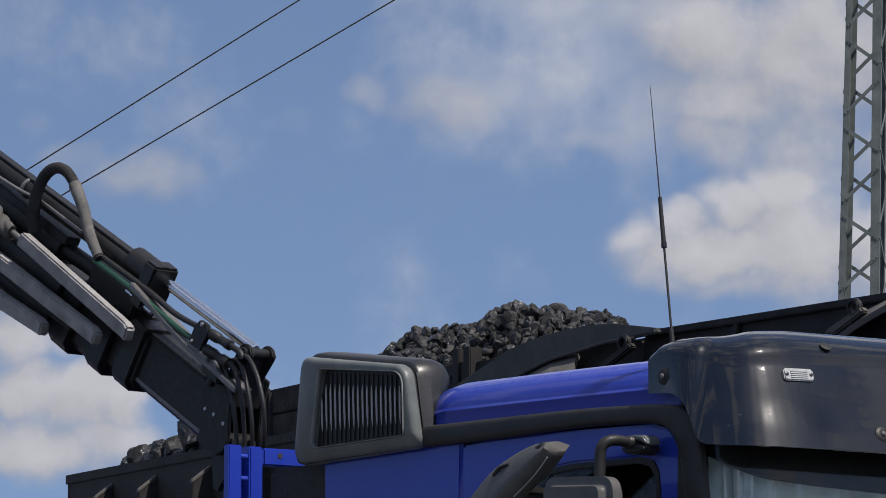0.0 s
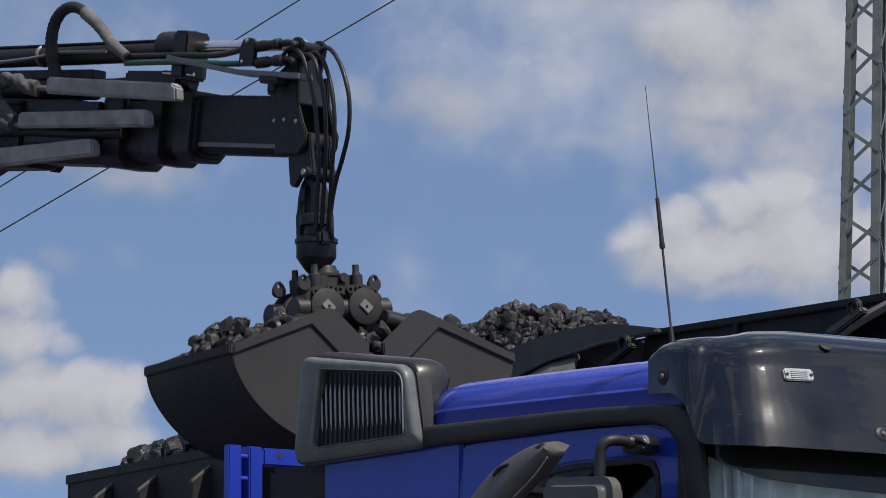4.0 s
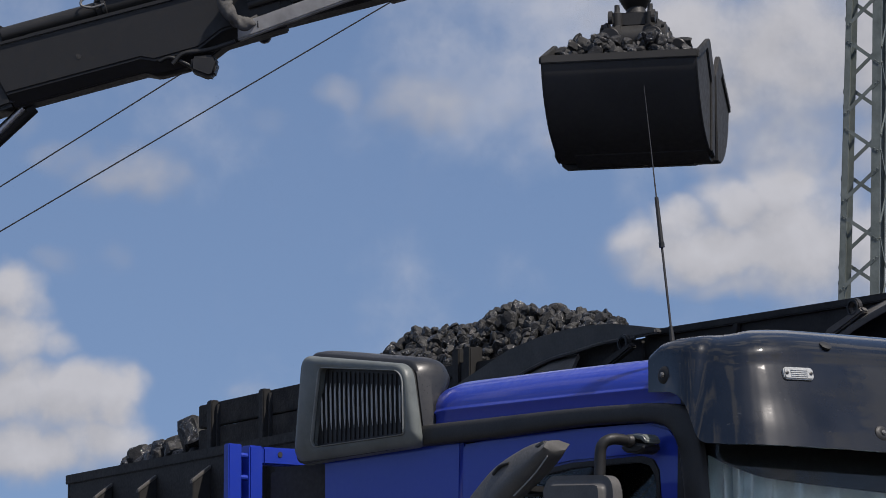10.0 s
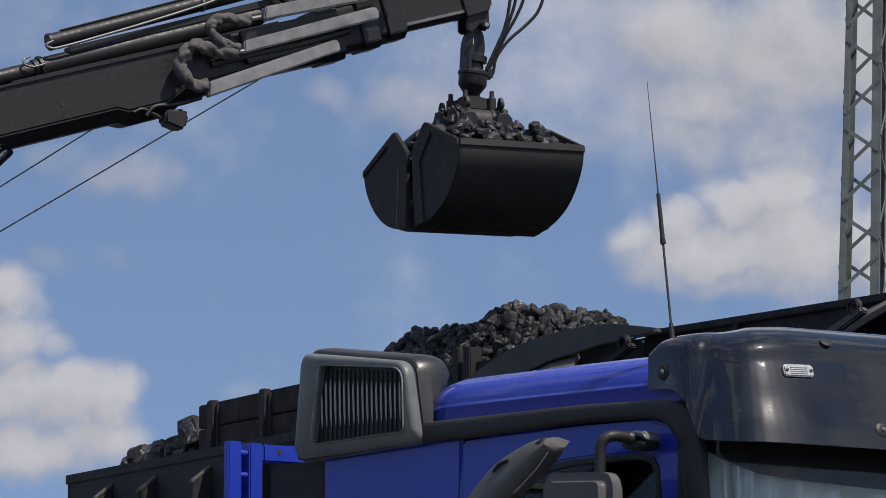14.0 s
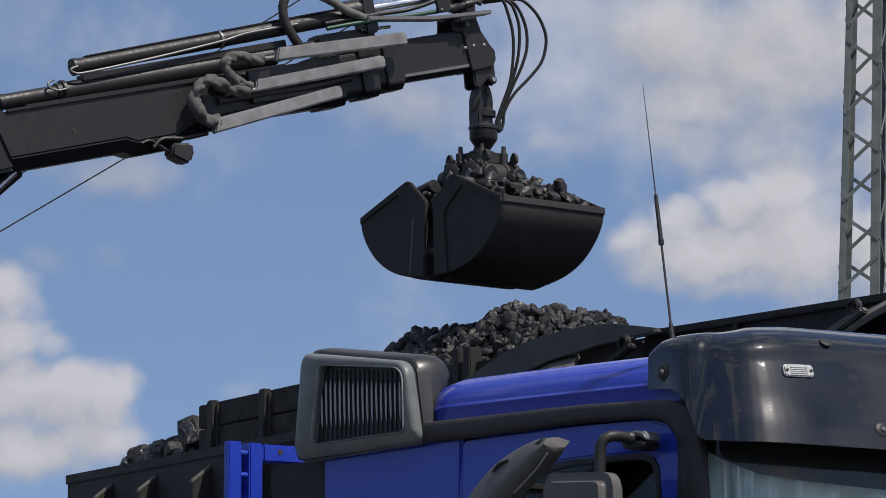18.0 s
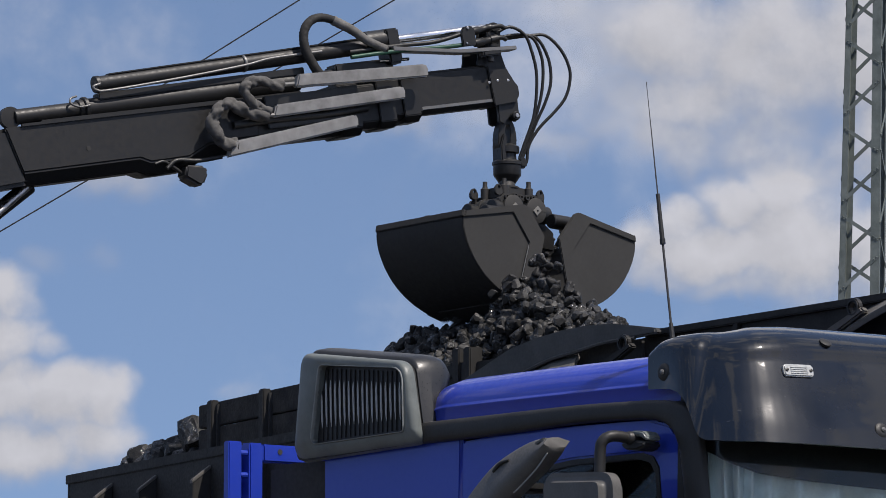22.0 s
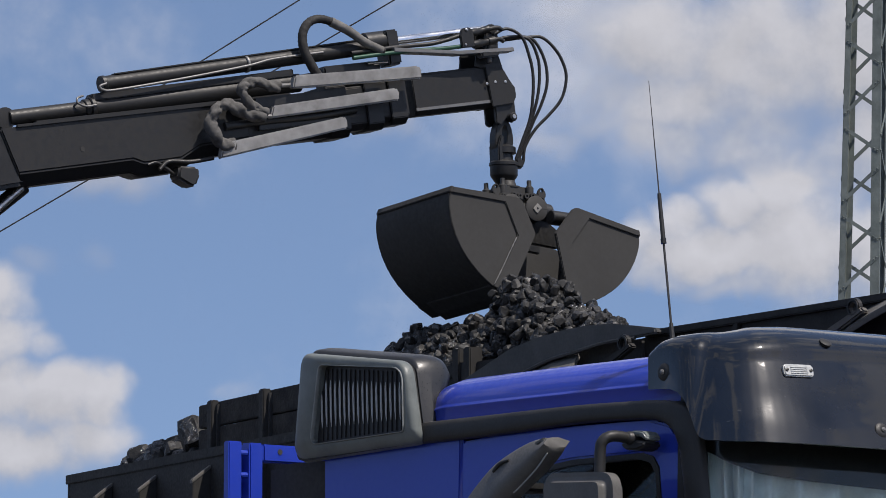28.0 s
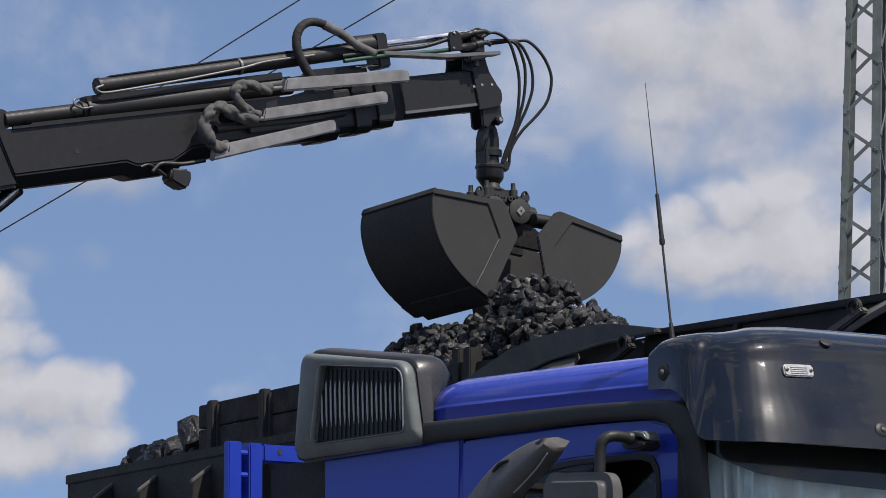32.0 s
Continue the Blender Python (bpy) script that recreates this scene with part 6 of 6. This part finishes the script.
# seconds and the turn of the grab in degrees
TURN = [(0.0, 30), (3.0, 30), (5.5, 30), (6.5, 30.5), (7.0, 32.5), (7.5, 37), (8.0, 43.5), (8.5, 52), (9.0, 61), (9.5, 70), (10.0, 79), (10.5, 89), (11.0, 98.5), (11.5, 105.5), (12.0, 110.5), (12.5, 113.5), (13.0, 115.4), (16.5, 116),
        (17.0, 117), (17.5, 121), (18.0, 130), (18.5, 154), (19.0, 183), (19.5, 211), (20.0, 224.5), (20.5, 224.5), (21.0, 223.5), (22.0, 220.5), (24.0, 215.5), (29.0, 213.5), (32.0, 213.5)]
# seconds and the opening of each shell in degrees
OPEN_BACK = [(0.0, 5.5), (9.0, 5.5), (13.0, 5.5), (18.0, 3), (20.2, 1.5), (20.6, 4), (21.0, 10), (21.9, 12), (22.2, 15), (22.5, 16.5), (23.0, 15), (25.0, 12.5), (28.0, 11), (32.0, 10.5)]
OPEN_FRONT = [(0.0, 1), (20.2, 1.5), (20.6, 4), (21.0, 10), (21.9, 12), (22.2, 18), (22.5, 22.5), (23.0, 24.5), (25.0, 26), (28.0, 28), (32.0, 28)]


def tip(t):
    b, r, z = (between(BOOM, t, k) for k in (1, 3, 4))
    return Vector((CRANE_FOOT[0] + r * math.cos(radians(b)), CRANE_FOOT[1] + r * math.sin(radians(b)), z))


# seconds and the lean of the hanging grab, away from the eye and sideways, in degrees
LEAN = [(0.0, 0, -4.5), (3.5, 0, -4.5), (4.5, -0.3, -2.5), (5.5, -0.7, -1.2), (6.0, -0.7, 0.6), (6.5, -3.0, 0.5), (7.0, -6.0, 0.4), (8.0, -3.0, -0.5), (9.0, -2.1, -1.7), (10.0, -1.5, -0.5), (11.0, 0, 0.3), (11.5, 0.5, 1.1), (12.0, 1, -0.2), (12.5, 1.3, 0.3), (13.0, 1.6, 0.8), (13.5, 1.6, 0.5), (14.0, 1.5, -0.2), (14.5, 1.5, -0.3), (16.5, 1, -0.5), (17.0, 0.8, 0.5), (18.0, 0.4, 0.9), (19.0, -0.4, 1.2), (20.0, -0.9, 2.2),
        (21.0, -1.2, 1.8), (22.2, -1.6, 0), (23.0, -2.0, -1.5), (24.0, -2.3, -1.7), (26.0, -2.5, -1.9), (28.0, -2.8, -2.1), (30.0, -2.8, -1.9), (31.0, -2.8, -1.6), (32.0, -2.8, -1.1)]


# seconds and the swing of the hanger under the tip in degrees
SWING = [(0.0, 0), (5.5, 0), (6.0, -2), (7.0, -2), (9.0, 0), (10.5, 0.5), (11.0, 2), (11.5, -2.5), (12.0, 11), (12.5, 9.5), (13.0, 8), (13.5, 7.3), (14.0, 4.8), (14.5, 4), (16.5, 3.7), (17.0, 1), (18.0, 0), (32.0, 0)]


def grab_pose(t):
    a = radians(between(SWING, t))
    return Matrix.Translation(tip(t) + Vector((-0.56 * math.sin(a), 0, 0.56 * (1 - math.cos(a))))) @ pose(0, 0, 0, between(LEAN, t, 1)) @ pose(0, 0, 0, 0, between(LEAN, t, 2)) @ pose(0, 0, 0, 0, 0, between(TURN, t))


TIMES = sorted({r[0] for r in BOOM} | {r[0] for r in TURN})

# lumps that ride in the grab and slide out onto the heap
rng = random.Random(21)
lumps = []
FALL_AT = grab_pose(22.0)


GROWN = ((-1.21, 3.75), (-1.04, 3.81), (-0.78, 3.885), (-0.47, 3.91), (-0.19, 3.945), (0.0, 4.01), (0.10, 4.085), (0.20, 4.10), (0.34, 4.085), (0.50, 4.035), (0.65, 3.985), (0.85, 3.855), (0.95, 3.825), (1.07, 3.76), (1.2, 3.65))


def pile_z(x, y):
    """Height of the grown heap in the tender's space, under the opened grab."""
    xr = x + 1.515 * (y - 0.30)
    top = between(GROWN, max(-1.2, min(xr, 1.19)))
    return max(heap_z(x, y), top - (0.9 * (0.35 - y) if y < 0.35 else 0.5 * max(0.0, y - 0.55)))


for i in range(298):
    x, y = rng.uniform(-0.53, 0.53), rng.uniform(-0.315, 0.315)
    if i % 5 == 1:
        x = rng.choice((-1, 1)) * rng.uniform(0.40, 0.535)
    if i % 2 == 0:
        x, y = x * 0.86, y * 0.80
    if i < 36:
        x, y = rng.uniform(-0.075, 0.02), rng.choice((-1, 1)) * rng.uniform(0.20, 0.325)
        z = rng.uniform(-1.15, -0.82)
    elif i < 60:
        x, y = rng.uniform(-0.24, 0.24), rng.choice((-1, 1)) * rng.uniform(0.225, 0.305)
        z = -0.79 - 0.5 * max(0.0, abs(x) - 0.1) + rng.uniform(-0.10, 0.015)
    else:
        z = -0.90 - 0.02 * (x > 0) + 0.17 * (1 - 0.75 * (x / 0.64) ** 2) * (1 - 0.25 * (y / 0.37) ** 2) - 0.08 * max(0.0, 1 - abs(x) / 0.28) + rng.uniform(-0.045, 0.01)
    # the place where it comes to rest
    ey = 0.07 + 0.62 * rng.random() ** 1.2
    ex = (-0.95 + 1.25 * rng.random() if i % 3 == 2 else min(1.03, max(-0.4, 0.38 + rng.gauss(0, 0.28)))) - 1.515 * (ey - 0.30)
    deep = 0.0 if i % 3 else rng.uniform(0.04, 0.09)
    end = TENDER_AT @ Vector((ex, ey, pile_z(ex, ey) - deep + rng.uniform(-0.02, 0.012)))
    size = rng.choice((0.044, 0.05, 0.058, 0.068)) if i % 2 or i < 60 else rng.uniform(0.115, 0.145)
    # some of it hangs on between the shells before it slides down
    stay = None
    if i >= 60 and i % 8 == 5:
        hy = 0.40 + rng.uniform(-0.09, 0.09)
        hx = 0.44 + rng.gauss(0, 0.09) - 1.515 * (hy - 0.30)
        stay = TENDER_AT @ Vector((hx, hy, pile_z(hx, hy) + 0.15 * rng.random() ** 1.3)), 24.8 + 2.2 * rng.random()
    lumps.append((Vector((x, y, z)), end, stay, 20.7 + 1.9 * rng.random() * (0.35 + abs(x)) if i >= 36 else 20.5 + 0.8 * rng.random(), size if i >= 36 else 0.074, Euler([rng.uniform(0, 6.28) for _ in range(3)])))
lump_obs = []
for i, (p0, p1, stay, t0, s, e) in enumerate(lumps):
    single = i % 2 or i < 60
    ob = new("coal_lump" if single else "coal_clump", LUMPS[i % len(LUMPS)] if single else CLUMPS[i % len(CLUMPS)])
    tagged(ob, "loose black lump of coal from the grab" if single else "small black coal lumps lying close together", "coal", "coal in the grab")
    ob.scale = (s, s, s)
    lump_obs.append(ob)


def motions():
    for c, rows in cloud_rows:
        walk(c, rows)
    # the truck rises on its springs as the load swings over to the tender
    lift = [(0.0, 0.0), (8.5, 0.0), (9.5, 0.002), (10.5, 0.006), (11.5, 0.010), (12.5, 0.013), (13.5, 0.014), (32.0, 0.014)]
    walk(truck, [(t, Matrix.Translation((0, 0, z * 0.9)) @ TRUCK) for t, z in lift])
    sway = ((0.0, 0), (1.0, -2.0), (2.0, -0.6), (3.0, -1.9), (5.5, 0.2), (6.0, -0.8), (7.0, -1.2), (8.0, -0.2), (9.0, -0.3), (10.0, -1.5), (11.0, 0.2), (13.0, -0.5), (15.0, -1.0), (17.0, -2.1), (19.0, -1.3), (21.0, -0.9),
            (24.0, -0.9), (26.0, -0.4), (28.0, -0.3), (30.0, -1.3), (32.0, -1.2))
    walk(antenna, [(t, Matrix.Translation((0, 0, between(lift, t) * 0.9)) @ TRUCK @ pose(1.87, 0.05, 3.0, 0, a * 1.3, 0)) for t, a in sway])
    brows, erows, hrows, irows = [], [], [], []
    for t, b, p, r, z, s in BOOM:
        q = tip(t)
        turn = pose(0, 0, 0, 0, 0, b) @ pose(0, 0, 0, 0, -p, 0)
        brows.append((t, Matrix.Translation(q) @ turn @ Matrix.Translation((-s, 0, 0))))
        erows.append((t, Matrix.Translation((s, 0, 0))))
        hrows.append((t, Matrix.Translation(q) @ pose(0, 0, 0, 0, between(SWING, t), 0) @ pose(0, 0, 0, 0, 0, b)))
        irows.append((t, pose(*CRANE_FOOT, 2.3, 0, 0, b)))
    walk(boom, brows)
    walk(extension, erows)
    # the rams travel with the stages, the upper hose guards half as far
    for ob in rams:
        walk(ob, [(r[0], Matrix.Translation((0.9 * (r[5] - 0.005), 0, 0))) for r in BOOM])
    for ob in slide_guards:
        walk(ob, [(r[0], Matrix.Translation((0.45 * (r[5] - 0.005), 0, 0))) for r in BOOM])
    # the loop rolls along as the stages slide
    walk(hose_loop, [(t, Matrix.Translation((x, 0, 0))) for t, x in ((0.0, -0.20), (5.5, -0.20), (10.0, -0.10), (15.0, -0.03), (19.0, 0.0), (24.0, 0.01), (27.5, 0.06), (31.0, 0.06), (32.0, 0.09))])
    walk(hanger, hrows)
    walk(inner_boom, irows)
    walk(hose_block, [(t, pose(0, 0, 0, 0, 0, a)) for t, a in ((0.0, -24), (3.5, -21), (9.0, -4), (14.0, -8), (20.0, -16), (32.0, -18))])
    walk(grab, [(t, grab_pose(t)) for t in TIMES])
    for sx, s, opening in zip((-1, 1), shells, (OPEN_BACK, OPEN_FRONT)):
        hinge = Matrix.Translation((sx * 0.11, 0, -0.72))
        walk(s, [(t, hinge @ pose(0, 0, 0, 0, -sx * a, 0) @ hinge.inverted()) for t, a in opening])
    for ob, (p0, p1, stay, t0, s, e) in zip(lump_obs, lumps):
        local = Matrix.Translation(p0) @ e.to_matrix().to_4x4()
        rows = [(t, grab_pose(t) @ local) for t in TIMES if t < t0 - 0.05]
        rows.append((t0, grab_pose(t0) @ local))
        mid = Vector((p0.x * 0.25, p0.y * 0.9, min(p0.z - 0.1, -1.0)))
        rows.append((t0 + 0.3, FALL_AT @ Matrix.Translation(mid) @ Euler((e.x + 0.6, e.y + 0.4, e.z)).to_matrix().to_4x4()))
        end = Matrix.Translation(p1) @ Euler((e.x + 1.0, e.y + 1.0, e.z + 0.3)).to_matrix().to_4x4()
        if stay:
            held = Matrix.Translation(stay[0]) @ Euler((e.x + 0.8, e.y + 0.7, e.z + 0.2)).to_matrix().to_4x4()
            rows += [(t0 + 0.6, held), (stay[1], held), (stay[1] + 0.6, end)]
        else:
            rows.append((t0 + 0.6, end))
        rows.append((32.0, end))
        walk(ob, rows)


motions()
